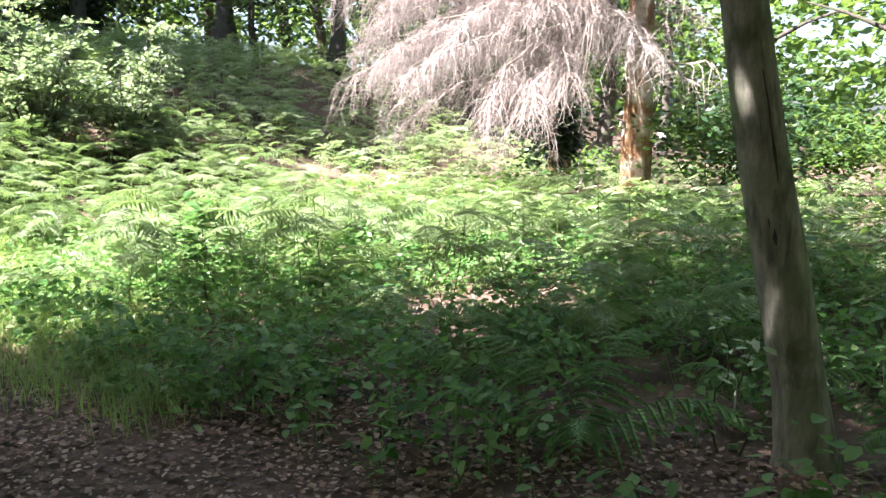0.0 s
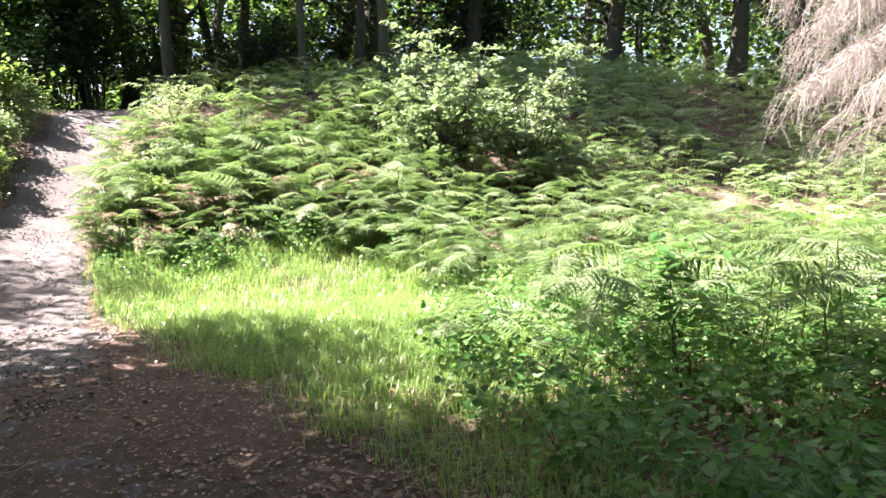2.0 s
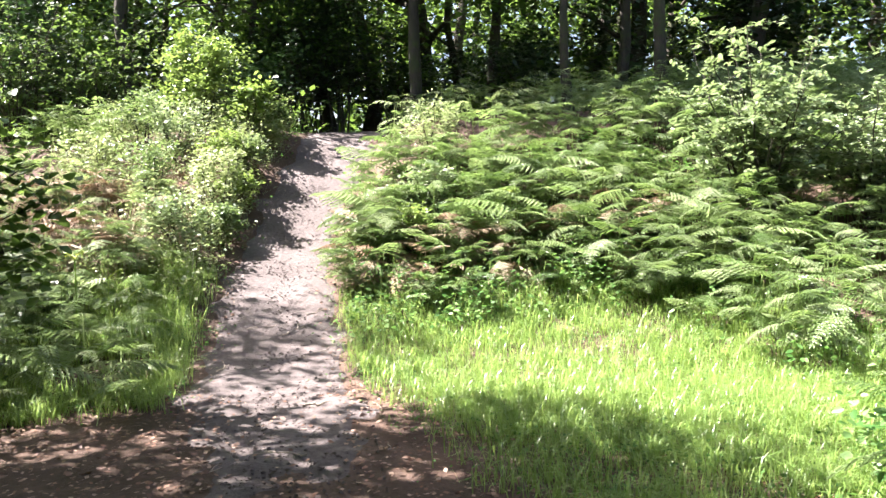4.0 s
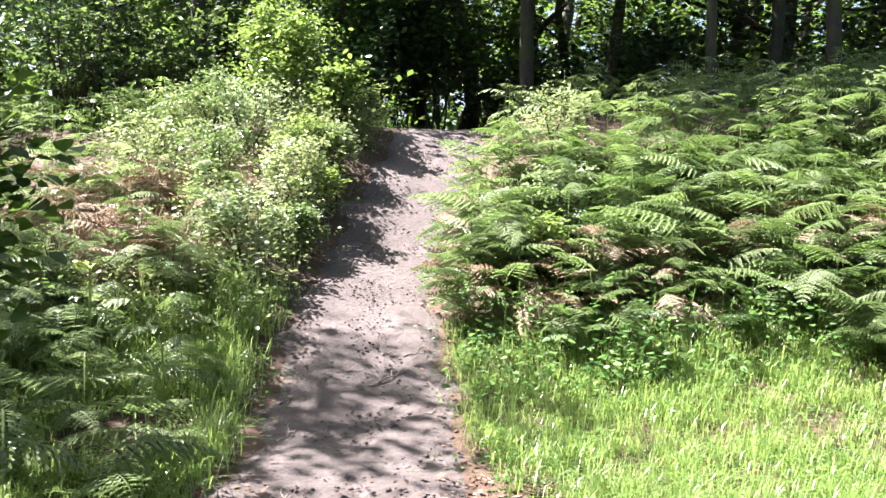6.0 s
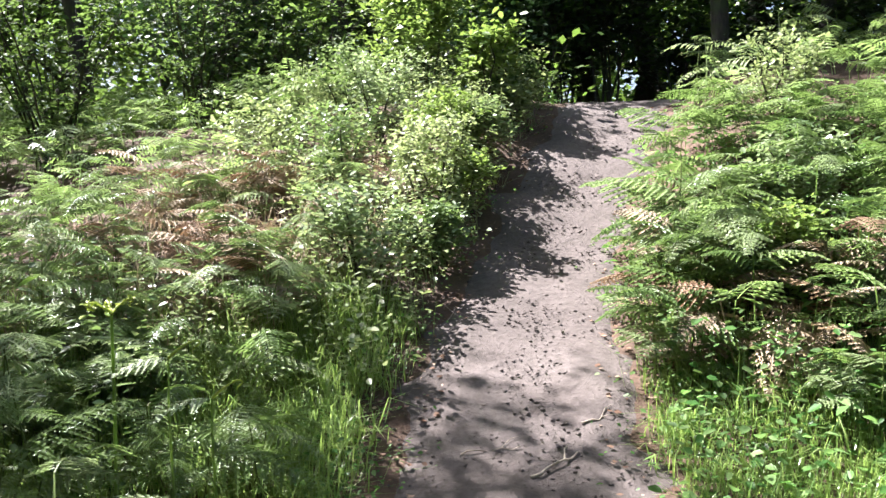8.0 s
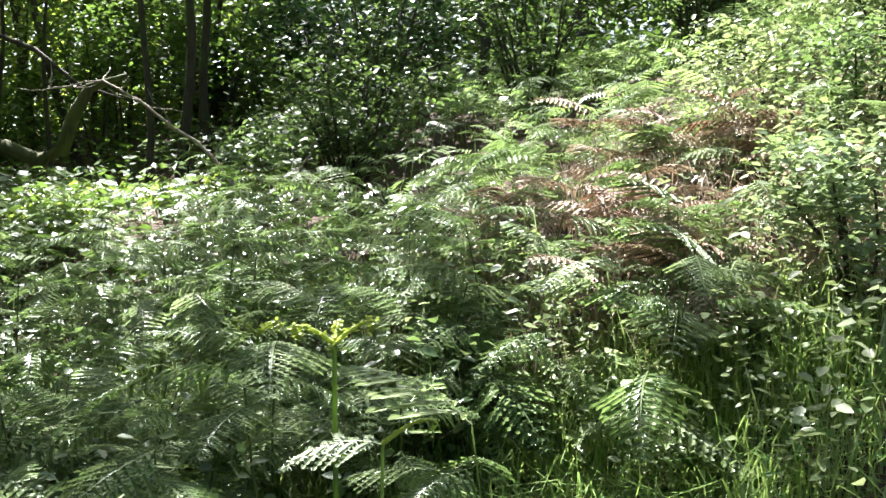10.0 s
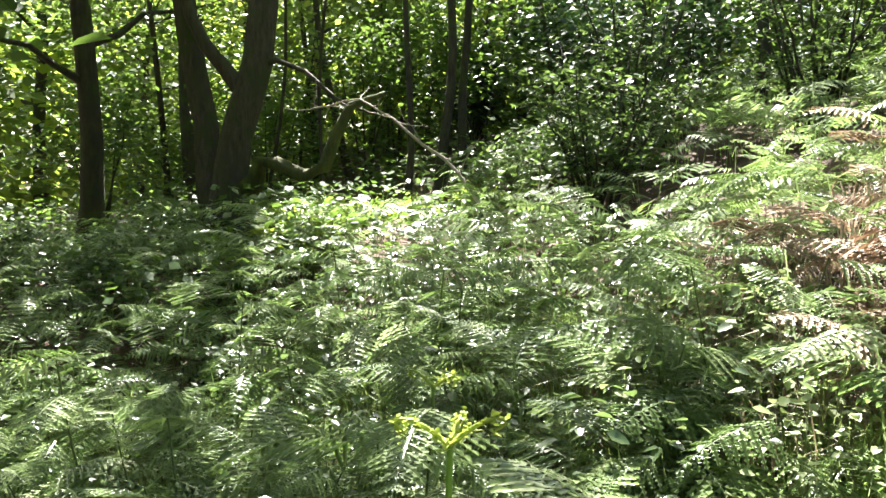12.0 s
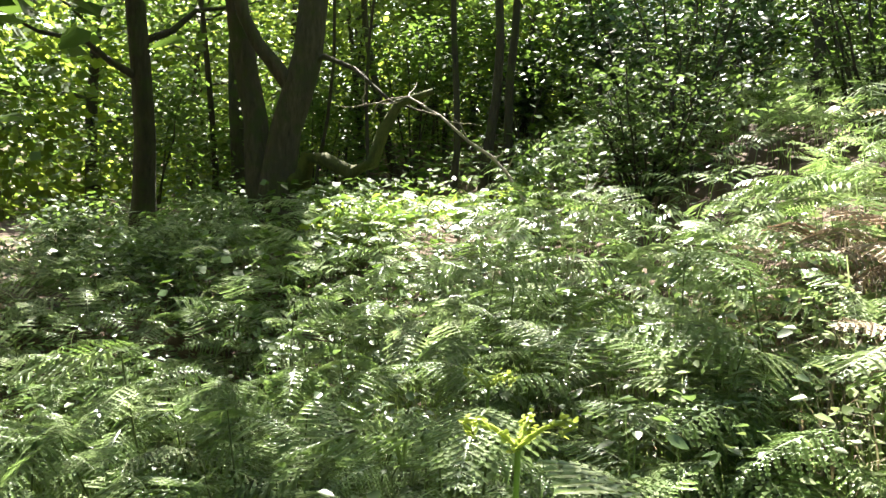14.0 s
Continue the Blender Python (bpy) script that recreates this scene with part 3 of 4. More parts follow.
for k, (sx, sy, w, h) in enumerate([(-0.75, 10.1, 0.42, 0.75), (-0.35, 11.2, 0.4, 0.85), (-1.2, 11.7, 0.5, 0.9), (-0.2, 12.2, 0.4, 0.65), (-0.9, 12.8, 0.5, 1.0), (-2.0, 12.4, 0.55, 0.9), (-1.4, 13.6, 0.5, 0.9), (1.75, 9.4, 0.35, 0.7), (2.2, 10.3, 0.45, 0.8), (2.7, 12.0, 0.5, 0.9), (-0.3, 10.6, 0.3, 0.5), (-0.1, 11.5, 0.3, 0.6), (0.08, 12.4, 0.3, 0.55), (0.38, 13.3, 0.3, 0.55), (0.6, 14.1, 0.3, 0.5)]):
    # the paler leaves in this mix stand in for sunlight on the bushes
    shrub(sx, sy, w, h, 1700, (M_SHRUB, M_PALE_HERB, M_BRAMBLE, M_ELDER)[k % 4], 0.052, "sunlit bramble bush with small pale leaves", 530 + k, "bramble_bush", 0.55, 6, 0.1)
for k, (sx, sy, w, h) in enumerate([(-5.2, 14.6, 1.5, 2.9), (-3.6, 15.6, 1.2, 2.6), (-7.0, 14.0, 1.4, 2.8), (-6.2, 12.6, 1.0, 1.9), (-2.4, 16.2, 1.0, 2.0)]):
    spray_shrub(sx, sy, shoots_round(16, w, h, 60 + k), M_HAW, 0.085, "glossy dark-leaved hawthorn bush", 510 + k, 11, 0.5, 13)
for k in range(66):
    if k < 42:
        sx, sy = rng.uniform(-5, 12), rng.uniform(16.2, 22)
        if abs(sx - float(path_centre(sy))) < 1.2 and sy < 17.5:
            continue
    elif k < 56:
        sx, sy = rng.uniform(-17, -6.5), rng.uniform(10.5, 18)
        if sy < 13.5 and sx > -10.8 or sunny_gap(sx, sy):
            continue
    else:
        sx, sy = rng.uniform(10.5, 17), rng.uniform(-7, 3.5)
    # two in three bushes take the darkened leaf, shade put into their colour
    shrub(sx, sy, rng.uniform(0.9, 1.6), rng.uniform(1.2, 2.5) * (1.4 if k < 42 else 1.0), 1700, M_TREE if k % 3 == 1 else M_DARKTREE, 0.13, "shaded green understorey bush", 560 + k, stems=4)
for k in range(22):
    a, d = radians(50 + 1.75 * k), rng.uniform(7.6, 10.5)
    if 57 < math.degrees(a) < 75:
        continue
    shrub(-0.2 - math.sin(a) * d, 7 + math.cos(a) * d, 0.75, rng.uniform(0.45, 0.85), 700, M_BRAMBLE, 0.08, "low leafy bush in dappled shade", 660 + k, stems=4, low=0.05)
for k, (sx, sy) in enumerate([(-13.4, 12.0), (-12.9, 13.6), (-14.2, 14.9), (-12.2, 15.2), (-15.2, 13.0), (-11.0, 14.6), (-14.8, 10.9), (-13.8, 9.4)]):
    shrub(sx, sy, 1.3, 2.4 + 0.3 * (k % 3), 1700, M_TREE, 0.13, "shaded green understorey bush", 690 + k, stems=4, low=0.1)
# the brighter leaf stands in for sun on this growth
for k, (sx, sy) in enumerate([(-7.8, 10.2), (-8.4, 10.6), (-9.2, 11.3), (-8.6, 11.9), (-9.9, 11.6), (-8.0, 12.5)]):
    shrub(sx, sy, 0.5, 0.42, 420, M_BACKLIT, 0.09, "yellow-green sapling growth under the oak, sun put into its leaf colour", 640 + k, stems=4)



def maple():
    """A slim young maple whose leafy twigs hang over the trail's edge."""
    root = new("maple_sapling")
    root.location = (-2.1, 6.65, float(land(-2.1, 6.65)) - 0.03)
    tagged(root, "slim young maple with broad green leaves overhanging the trail", "tree")
    v, f = tube(curve_points((0, 0, 0), (0.1, 0.1, 2.9), 0, 9, 0.02, 81), np.linspace(0.024, 0.009, 9), 8, 0.05, 81)
    part("trunk", fast_mesh("trunk", v, f, M_SMOOTH, True), root)
    r = np.random.default_rng(82)
    for k, (z0, tip, n) in enumerate([(1.0, (0.6, 0.05, 1.3), 70), (1.2, (0.72, -0.05, 1.6), 80), (1.4, (0.6, 0.1, 1.85), 80), (1.7, (-0.05, 0.62, 2.1), 40), (1.9, (0.1, 0.75, 2.3), 44), (2.1, (-0.4, 0.5, 2.25), 40), (2.3, (0.3, 0.3, 2.6), 40), (0.8, (0.62, -0.1, 1.1), 50)]):
        line = curve_points((0.03, 0.03, z0), tip, -0.06, 6, 0.02, 83 + k)
        v, f = tube(line, np.linspace(0.008, 0.003, 6), 5, 0.05, k)
        limb = part("limb", fast_mesh("limb", v, f, M_BARK, True), root)
        c = line[r.integers(2, 6, n)] + r.normal(0, 0.085, (n, 3)) * np.array([1, 0.7, 1.5])
        v, f = leaves(c, 0.095, 0.7, 0.85, 90 + k, 0.35)
        tagged(part("foliage", fast_mesh("foliage", v, f, M_TREE), limb), kind="stuff")


maple()
simple_tree(15.8, 15.4, 8, 0.12, 720, M_SHRUB, 1600, 0.2, 1.5, label="sunlit pale-leaved tree at the wood's edge")

# ---- dead spruces ----


def dead_spruce(x, y, h, r, boughs, label, seed):
    root = new("dead_spruce")
    root.location = (x, y, float(land(x, y)) - 0.05)
    tagged(root, label, "tree")
    rr = np.random.default_rng(seed)
    z = np.linspace(0, h, 14)
    line = np.stack([0.03 * np.sin(z * 1.3), 0.03 * np.cos(z), z], 1)
    rad = r * (1 - 0.6 * z / h)
    rad[0] *= 1.3
    v, f = tube(line, rad, 16, 0.09, seed)
    part("trunk", fast_mesh("trunk", v, f, M_SPRUCE, True), root, "orange-brown trunk with flaking bark")
    for k, (az, z0, length, drop, twigs) in enumerate(boughs):
        a = radians(az)
        start = np.array([0, 0, z0])
        end = start + np.array([math.cos(a) * length, math.sin(a) * length, -drop])
        line = curve_points(start, end, -0.12 * length, 9, 0.06, seed + k)
        v, f = tube(line, np.linspace(0.035, 0.007, 9), 5, 0.1, seed + k)
        bough = part("bough", fast_mesh("bough", v, f, M_DEADWOOD, True), root, "bare grey dead bough")
        if not twigs:
            continue
        pieces = []
        for _ in range(twigs):
            q = rr.uniform(0.12, 1.0) * 8
            i = min(int(q), 7)
            s = line[i] + (line[i + 1] - line[i]) * (q - i)
            side = rr.choice([-1, 1]) * rr.uniform(0.1, 0.75)
            out = np.array([math.cos(a + side * 1.4), math.sin(a + side * 1.4), 0])
            tl = rr.uniform(0.25, 0.85)
            t = np.linspace(0, 1, 4)[:, None]
            hang = rr.uniform(0.35, 1.0)
            p = s + out * tl * (t ** 0.7) * 0.6 + np.array([0, 0, -1]) * tl * hang * t ** 1.6
            p = p + np.cumsum(rr.normal(0, 0.022, (4, 3)), 0)
            pieces.append(tube(p, np.linspace(0.005, 0.0024, 4), 3))
            for _2 in range(5):
                j = rr.integers(1, 4)
                d2 = rr.normal(0, 0.11, 3) + np.array([0, 0, -0.14])
                pieces.append(tube(np.array([p[j], p[j] + d2]), [0.0034, 0.0018], 3))
        v, f = joined(pieces)
        tagged(part("twig_mass", fast_mesh("twig_mass", v, f, M_DEADTWIG), bough, "drooping leafless grey-pink twigs"), kind="stuff")
    return root


def fan(first, last, n, heights, lengths, drops, twigs, seed):
    r = np.random.default_rng(seed)
    return [(first + (last - first) * (k + r.uniform(-0.4, 0.4)) / max(n - 1, 1), r.uniform(*heights), r.uniform(*lengths), r.uniform(*drops), twigs) for k in range(n)]


dead_spruce(10.73, 1.34, 8, 0.23, fan(80, 185, 12, (2.7, 4.6), (1.4, 2.8), (0.0, 0.6), 90, 1) + fan(-100, 60, 6, (1.5, 3.6), (0.6, 1.4), (0.0, 0.3), 12, 2) + [(150, 1.35, 0.5, 0.0, 0), (165, 1.7, 0.7, -0.1, 0), (250, 2.0, 1.1, 0.1, 8)],
            "dead spruce with flaking orange-brown bark and drooping twigs", 701)
dead_spruce(11.85, 3.2, 9, 0.2, fan(95, 235, 30, (2.0, 4.6), (2.2, 3.9), (0.4, 1.3), 135, 3), "dead spruce hung with a curtain of grey-pink twigs", 702)
ivy_tree = simple_tree(9.6, -3.6, 8, 0.2, 710, None, 1500, 0.5, 1.8, (0.5, 0.2), 0.13, "old dark tree clad in ivy up its trunk")
c = np.stack([0.25 * np.cos(np.linspace(0, 40, 700)), 0.25 * np.sin(np.linspace(0, 40, 700)), np.linspace(0, 1.7, 700)], 1) + rng.normal(0, 0.09, (700, 3))
v, f = leaves(c, 0.1, 0.3, 0.8, 711)
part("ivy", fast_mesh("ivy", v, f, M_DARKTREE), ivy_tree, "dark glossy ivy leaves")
simple_tree(13.5, -2.0, 9, 0.17, 712, None, 2600, 0.25, 2.2)
simple_tree(15.0, 1.0, 9, 0.17, 713, None, 2600, 0.2, 2.4)
simple_tree(12.8, -5.5, 9, 0.2, 714, None, 3000, 0.15, 2.4)

# ---- bracken ----


def frond_blade(length, pairs, pinnules, seed, droop=0.5, lift=0.35):
    """A bracken blade: a bent midrib and pairs of side leaflets, each cut into small lobes, or whole when pinnules is 0."""
    r = np.random.default_rng(seed)
    verts, faces = [], []

    def mid(s):
        return np.array([0, length * (s - 0.12 * s * s), length * (lift * s - droop * s * s)])

    w = 0.0035
    for k in range(pairs + 2):
        p = mid(0 if k == 0 else 1 if k > pairs else 0.06 + 0.92 * (k - 0.7) / pairs)
        thin = w * (1 - 0.6 * k / pairs)
        verts.extend((p - (thin, 0, 0), p + (thin, 0, 0)))
        if k:
            n = len(verts) - 4
            faces.extend(((n, n + 1, n + 3), (n, n + 3, n + 2)))
    for k in range(pairs):
        s = 0.06 + 0.92 * (k + 0.3) / pairs
        reach = length * 0.44 * (1 - s) ** 0.85 * min(1, 0.7 + s * 2.0) * r.uniform(0.88, 1.06) + 0.012
        width = length * 0.92 / pairs * 0.66
        for side in (-1, 1):
            o = mid(s)
            dirn = np.array([side, 0.46 + r.normal(0, 0.08), -0.1 + r.normal(0, 0.07)])
            dirn /= np.linalg.norm(dirn)
            fwd = np.array([-side * dirn[1] * side * side, abs(dirn[0]), 0.0])
            fwd /= np.linalg.norm(fwd)
            dn = np.array([0, 0, -0.22 * reach])
            if pinnules:
                m = max(3, int(pinnules * reach / (length * 0.46)) + 2)
                n = len(verts)
                axis = [o + dirn * reach * j / m + dn * (j / m) ** 2 for j in range(m + 1)]
                belly = o + dirn * reach * 0.3 + dn * 0.09
                first = 2 * k + 2 + (side > 0)
                at = [first] + list(range(n, n + m + 2))
                verts.extend(axis[1:] + [belly + fwd * width * 0.44, belly - fwd * width * 0.44])
                faces.extend(((first, at[m + 1], at[m]), (first, at[m], n + m + 1)))
                for j in range(m):
                    u = j / m
                    long_ = width * 0.7 * (1 - u) ** 0.6 * r.uniform(0.88, 1.08) + 0.002
                    for e in (-1, 1):
                        verts.append(axis[j] + fwd * e * long_ + dirn * reach / m * 0.75 + np.array([0, 0, -0.15 * long_]))
                        faces.append((at[j], at[j + 1], len(verts) - 1))
            else:
                a, b = o + dirn * reach * 0.5 + dn * 0.25, o + dirn * reach + dn
                n = len(verts)
                verts.extend((a + fwd * width * 0.42, a - fwd * width * 0.42, b))
                faces.extend(((2 * k + 2 + (side > 0), n, n + 1), (n, n + 2, n + 1)))
    return np.array(verts), np.array(faces)


def place(v, m):
    mm = np.array(m)
    return v @ mm[:3, :3].T + mm[:3, 3]


BLADES_FINE = [frond_blade(L, p, 9, 800 + k, d, l) for k, (L, p, d, l) in enumerate([(0.55, 12, 0.36, 0.32), (0.62, 13, 0.48, 0.36), (0.48, 11, 0.28, 0.2), (0.58, 12, 0.4, 0.24)])]
BLADES_PLAIN = [frond_blade(L, p, 0, 820 + k, d, l) for k, (L, p, d, l) in enumerate([(0.55, 9, 0.45, 0.4), (0.62, 10, 0.6, 0.45), (0.48, 9, 0.35, 0.25), (0.58, 9, 0.5, 0.3)])]
BLADES_MED = [frond_blade(L, p, 4, 840 + k, d, l) for k, (L, p, d, l) in enumerate([(0.55, 11, 0.36, 0.32), (0.62, 12, 0.48, 0.36), (0.48, 10, 0.26, 0.16), (0.58, 11, 0.4, 0.24)])]
BLADE_MESHES = [fast_mesh("frond", v, f, M_FERN) for v, f in BLADES_FINE]
DEAD_MESHES = [fast_mesh("frond", v, f, M_FERN_DEAD) for v, f in BLADES_FINE]


def bracken(seed, stalks, height, dead=False):
    """One clump: upright stalks, each with two or three blades held out from its top."""
    r = np.random.default_rng(seed)
    root = new("bracken")
    for k in range(stalks):
        a = r.uniform(0, 6.28)
        h = height * r.uniform(0.7, 1.1)
        foot = np.array([r.normal(0, 0.06), r.normal(0, 0.06), -0.04])
        top = foot + np.array([math.cos(a) * 0.12, math.sin(a) * 0.12, h])
        v, f = tube(curve_points(foot, top, 0, 4, 0.008, seed + k), [0.005, 0.0045, 0.004, 0.003], 4)
        part("stalk", fast_mesh("stalk", v, f, M_FERN_DEAD if dead else M_STALK), root)
        for j in range(3):
            turn = a + (j - 1) * 1.25 + r.normal(0, 0.25) - math.pi / 2
            ob = part("frond", (DEAD_MESHES if dead else BLADE_MESHES)[r.integers(0, 4)], root)
            up = top if j == 1 else foot + (top - foot) * r.uniform(0.72, 0.92)
            ob.matrix_local = Matrix.Translation(up) @ pose(0, 0, 0, r.uniform(-22, 26) - (60 if dead else 0), r.normal(0, 8), math.degrees(turn)) @ Matrix.Scale(r.uniform(0.75, 1.1) * (1.0 if j == 1 else 0.72), 4)
    return root


BRACKEN_LABEL = "green bracken clump with arching feathery fronds"
kinds = []
for k, (st, h) in enumerate([(2, 0.6), (3, 0.5), (2, 0.75), (1, 0.85), (2, 0.4)]):
    b = bracken(900 + k, st, h)
    tagged(b, BRACKEN_LABEL, "fern", "bracken")
    kinds.append(b)
dead_kinds = []
for k in range(2):
    b = bracken(930 + k, 3, 0.3, True)
    tagged(b, "collapsed dead bracken clump, russet and straw-coloured", "fern", "dead bracken")
    dead_kinds.append(b)
used = set()


def plant(kind_list, spots, low, high, seed, pick=None):
    r = np.random.default_rng(seed)
    for x, y, z in spots:
        k = int(r.integers(0, len(kind_list))) if pick is None else pick
        m = pose(x, y, z, r.normal(0, 5), r.normal(0, 5), r.uniform(0, 360)) @ Matrix.Scale(r.uniform(low, high), 4)
        ob = kind_list[k]
        if ob.name in used:
            ob = copy_thing(ob, m)
            ob.scale = m.to_scale()
        else:
            used.add(ob.name)
            ob.matrix_basis = m


near_spots = [
    (scatter(84, -6.2, -1.1, 6.7, 10.2, 1), 0.75, 1.15),
    (scatter(26, -4.5, -0.8, 9.6, 13.4, 2), 0.6, 1.0),
    (scatter(85, 0.9, 5.2, 7.6, 11.0, 3, lambda x, y: y > 8.5 - 0.2 * x), 0.6, 1.3),
    (scatter(44, 3.5, 8.5, 5.2, 8.0, 4), 0.7, 1.1),
    (scatter(40, 2.6, 7.2, -1.5, 4.0, 5, lambda x, y: x + 0.4 * y > 3.4), 0.8, 1.2),
]
for k, (spots, lo, hi) in enumerate(near_spots):
    plant(kinds, spots, lo, hi, 950 + k)
plant(kinds, scatter(46, 3.0, 6.8, -0.8, 3.6, 8, lambda x, y: x + 0.5 * y > 3.6), 0.85, 1.2, 958, 3)
plant(kinds, [(-1.22, 7.98, float(land(-1.22, 7.98))), (-0.98, 8.05, float(land(-0.98, 8.05)))], 0.8, 0.95, 957, 0)
plant(dead_kinds, scatter(20, -3.0, -1.0, 9.6, 12.0, 6, None, True), 0.6, 1.0, 960)
plant(dead_kinds, scatter(14, 1.7, 4.6, 8.6, 9.8, 7), 0.8, 1.2, 961)


def bracken_field(name, spots, height, label, seed, mat=M_FERN, scale=(0.5, 0.95), blades=None):
    """Bracken too dense or too far to count, in one mesh."""
    r = np.random.default_rng(seed)
    pieces = []
    for x, y, z in spots:
        a = r.uniform(0, 6.28)
        h = height * r.uniform(0.45, 1.35)
        top = np.array([x + 0.1 * math.cos(a), y + 0.1 * math.sin(a), z + h])
        for j in range(3):
            v, f = (blades or BLADES_PLAIN)[r.integers(0, 4)]
            m = Matrix.Translation(top - np.array([0, 0, 0.12 * abs(j - 1)])) @ pose(0, 0, 0, r.uniform(-22, 24), r.normal(0, 10), math.degrees(a + (j - 1) * 1.3) - 90) @ Matrix.Scale(r.uniform(*scale), 4)
            pieces.append((place(v, m), f))
        pieces.append((np.array([(x - 0.004, y, z - 0.03), (x + 0.004, y, z - 0.03), top + (0.003, 0, 0), top - (0.003, 0, 0)]), np.array([(0, 1, 2), (0, 2, 3)])))
    v, f = joined(pieces)
    tagged(new(name, fast_mesh(name, v, f, mat)), label, "ferns", kind="stuff")


bracken_field("bracken_bank", scatter(520, 0.9, 8.5, 8.0, 12.0, 21, lambda x, y: (y > 9.0 - 0.22 * x) & (y < 12 + 0.1 * x)), 0.55, "dense green bracken covering the bank", 970, blades=BLADES_MED)
bracken_field("bracken_ridge", np.concatenate([scatter(330, 1.2, 12, 11.5, 15.5, 27), scatter(480, 5, 17, 8, 17, 22), scatter(330, 7.5, 12, 8.5, 13, 72), scatter(300, 10.5, 17, 5.5, 12.5, 75)]), 0.55, "shaded bracken on the ridge", 973)
bracken_field("bracken_hollow", scatter(190, -8.0, -1.0, 6.2, 11.5, 23), 0.5, "dense green bracken filling the low ground", 971, blades=BLADES_MED)
bracken_field("bracken_slope", np.concatenate([scatter(300, -11, -1.4, 10.5, 15.5, 24, lambda x, y: (x > -5.5) | (y > 12.8)), scatter(280, -13, -5.5, 6.5, 12, 28), scatter(170, -9, -4.5, 13.5, 18, 76)]), 0.5, "green bracken running back under the trees", 974)
bracken_field("bracken_glade", np.concatenate([scatter(260, 4, 8.5, 2.0, 8.5, 25), scatter(90, 3.5, 8, -3, 2, 26)]), 0.55, "bracken in a sunlit woodland glade", 972, blades=BLADES_MED)
bracken_field("bracken_glade_far", np.concatenate([scatter(340, 8, 15, 0.5, 8.5, 29), scatter(60, 6, 14, -7, 1.5, 30), scatter(220, 5.8, 11, -3, 2.5, 73)]), 0.5, "bracken at the back of a glade", 975)


def shield_fern(x, y, reach, fronds, seed):
    """A rosette of long arching fronds from one crown."""
    r = np.random.default_rng(seed)
    root = new("fern")
    root.location = (x, y, float(land(x, y)) - 0.02)
    tagged(root, "dark green fern with long arching fronds in shade", "fern")
    for k in range(fronds):
        v, f = frond_blade(reach * r.uniform(0.8, 1.15), 17, 8, seed + k, 0.95, 1.15)
        v[:, 0] *= 0.6
        ob = part("frond", fast_mesh("frond", v, f, M_SHIELD), root)
        ob.matrix_local = pose(0, 0, 0.1, r.uniform(-6, 10), r.normal(0, 6), 360 * k / fronds + r.normal(0, 14))


for k, (fx, fy, reach) in enumerate([(2.62, -2.05, 0.82), (3.05, -1.25, 0.75), (3.75, -2.5, 0.6), (3.3, -3.25, 0.55), (4.6, -2.1, 0.6), (2.55, 0.1, 0.5), (3.9, -0.9, 0.6)]):
    shield_fern(fx, fy, reach, 6, 860 + 10 * k)

shrub(3.5, 1.6, 0.5, 1.0, 110, M_HERB, 0.13, "thin dark-stemmed sapling with broad green leaves", 650, "sapling", 0.8, 3, 0.6, 8)
shrub(3.0, -2.55, 0.16, 0.75, 24, M_PALE, 0.06, "small sapling, its few leaves paled to look sunlit", 651, "sapling", 0.6, 2, 0.5, 4)


def curl(start, az, reach):
    """One arm of an unfurling frond: out, up and rolled over at its end."""
    t = np.linspace(0, 1, 16)
    out = reach * np.where(t < 0.7, t / 0.7, 1 + 0.12 * np.sin((t - 0.7) * 16))
    up = reach * (0.55 * np.sin(t * 2.2) - 0.25 * np.clip(t - 0.7, 0, 1) * 3)
    p = np.stack([out * math.cos(az), out * math.sin(az), up], 1) + start
    return tube(p, np.linspace(0.006, 0.003, 16) * (1 + 0.5 * np.sin(np.arange(16) * 2.5) * (t > 0.4)), 6)


def half_open_frond(x, y, z, seed):
    """A frond part unfurled: one pale blade held out flat, its other arm still curled."""
    root = new("young_fern")
    ground_z = float(land(x, y)) - 0.02
    root.location = (x, y, ground_z)
    tagged(root, "half-open fern frond, its blade coloured pale for sunlight", "fern", "young ferns")
    h = z - ground_z
    v, f = tube(curve_points((0, 0, 0), (0, 0, h), 0, 6, 0.004, seed), np.linspace(0.006, 0.004, 6), 7)
    part("stalk", fast_mesh("stalk", v, f, M_GRASS, True), root)
    v, f = frond_blade(0.27, 7, 8, seed, 0.5, 0.12)
    blade = part("frond", fast_mesh("frond", v, f, M_PALE), root, "blade with sunlight put into its colour")
    blade.matrix_local = pose(0, 0, h, 4, 0, 116)
    v, f = curl(np.array([0, 0, h]), 0.46, 0.11)
    part("curled_arm", fast_mesh("curled_arm", v, f, M_FIDDLE, True), root)


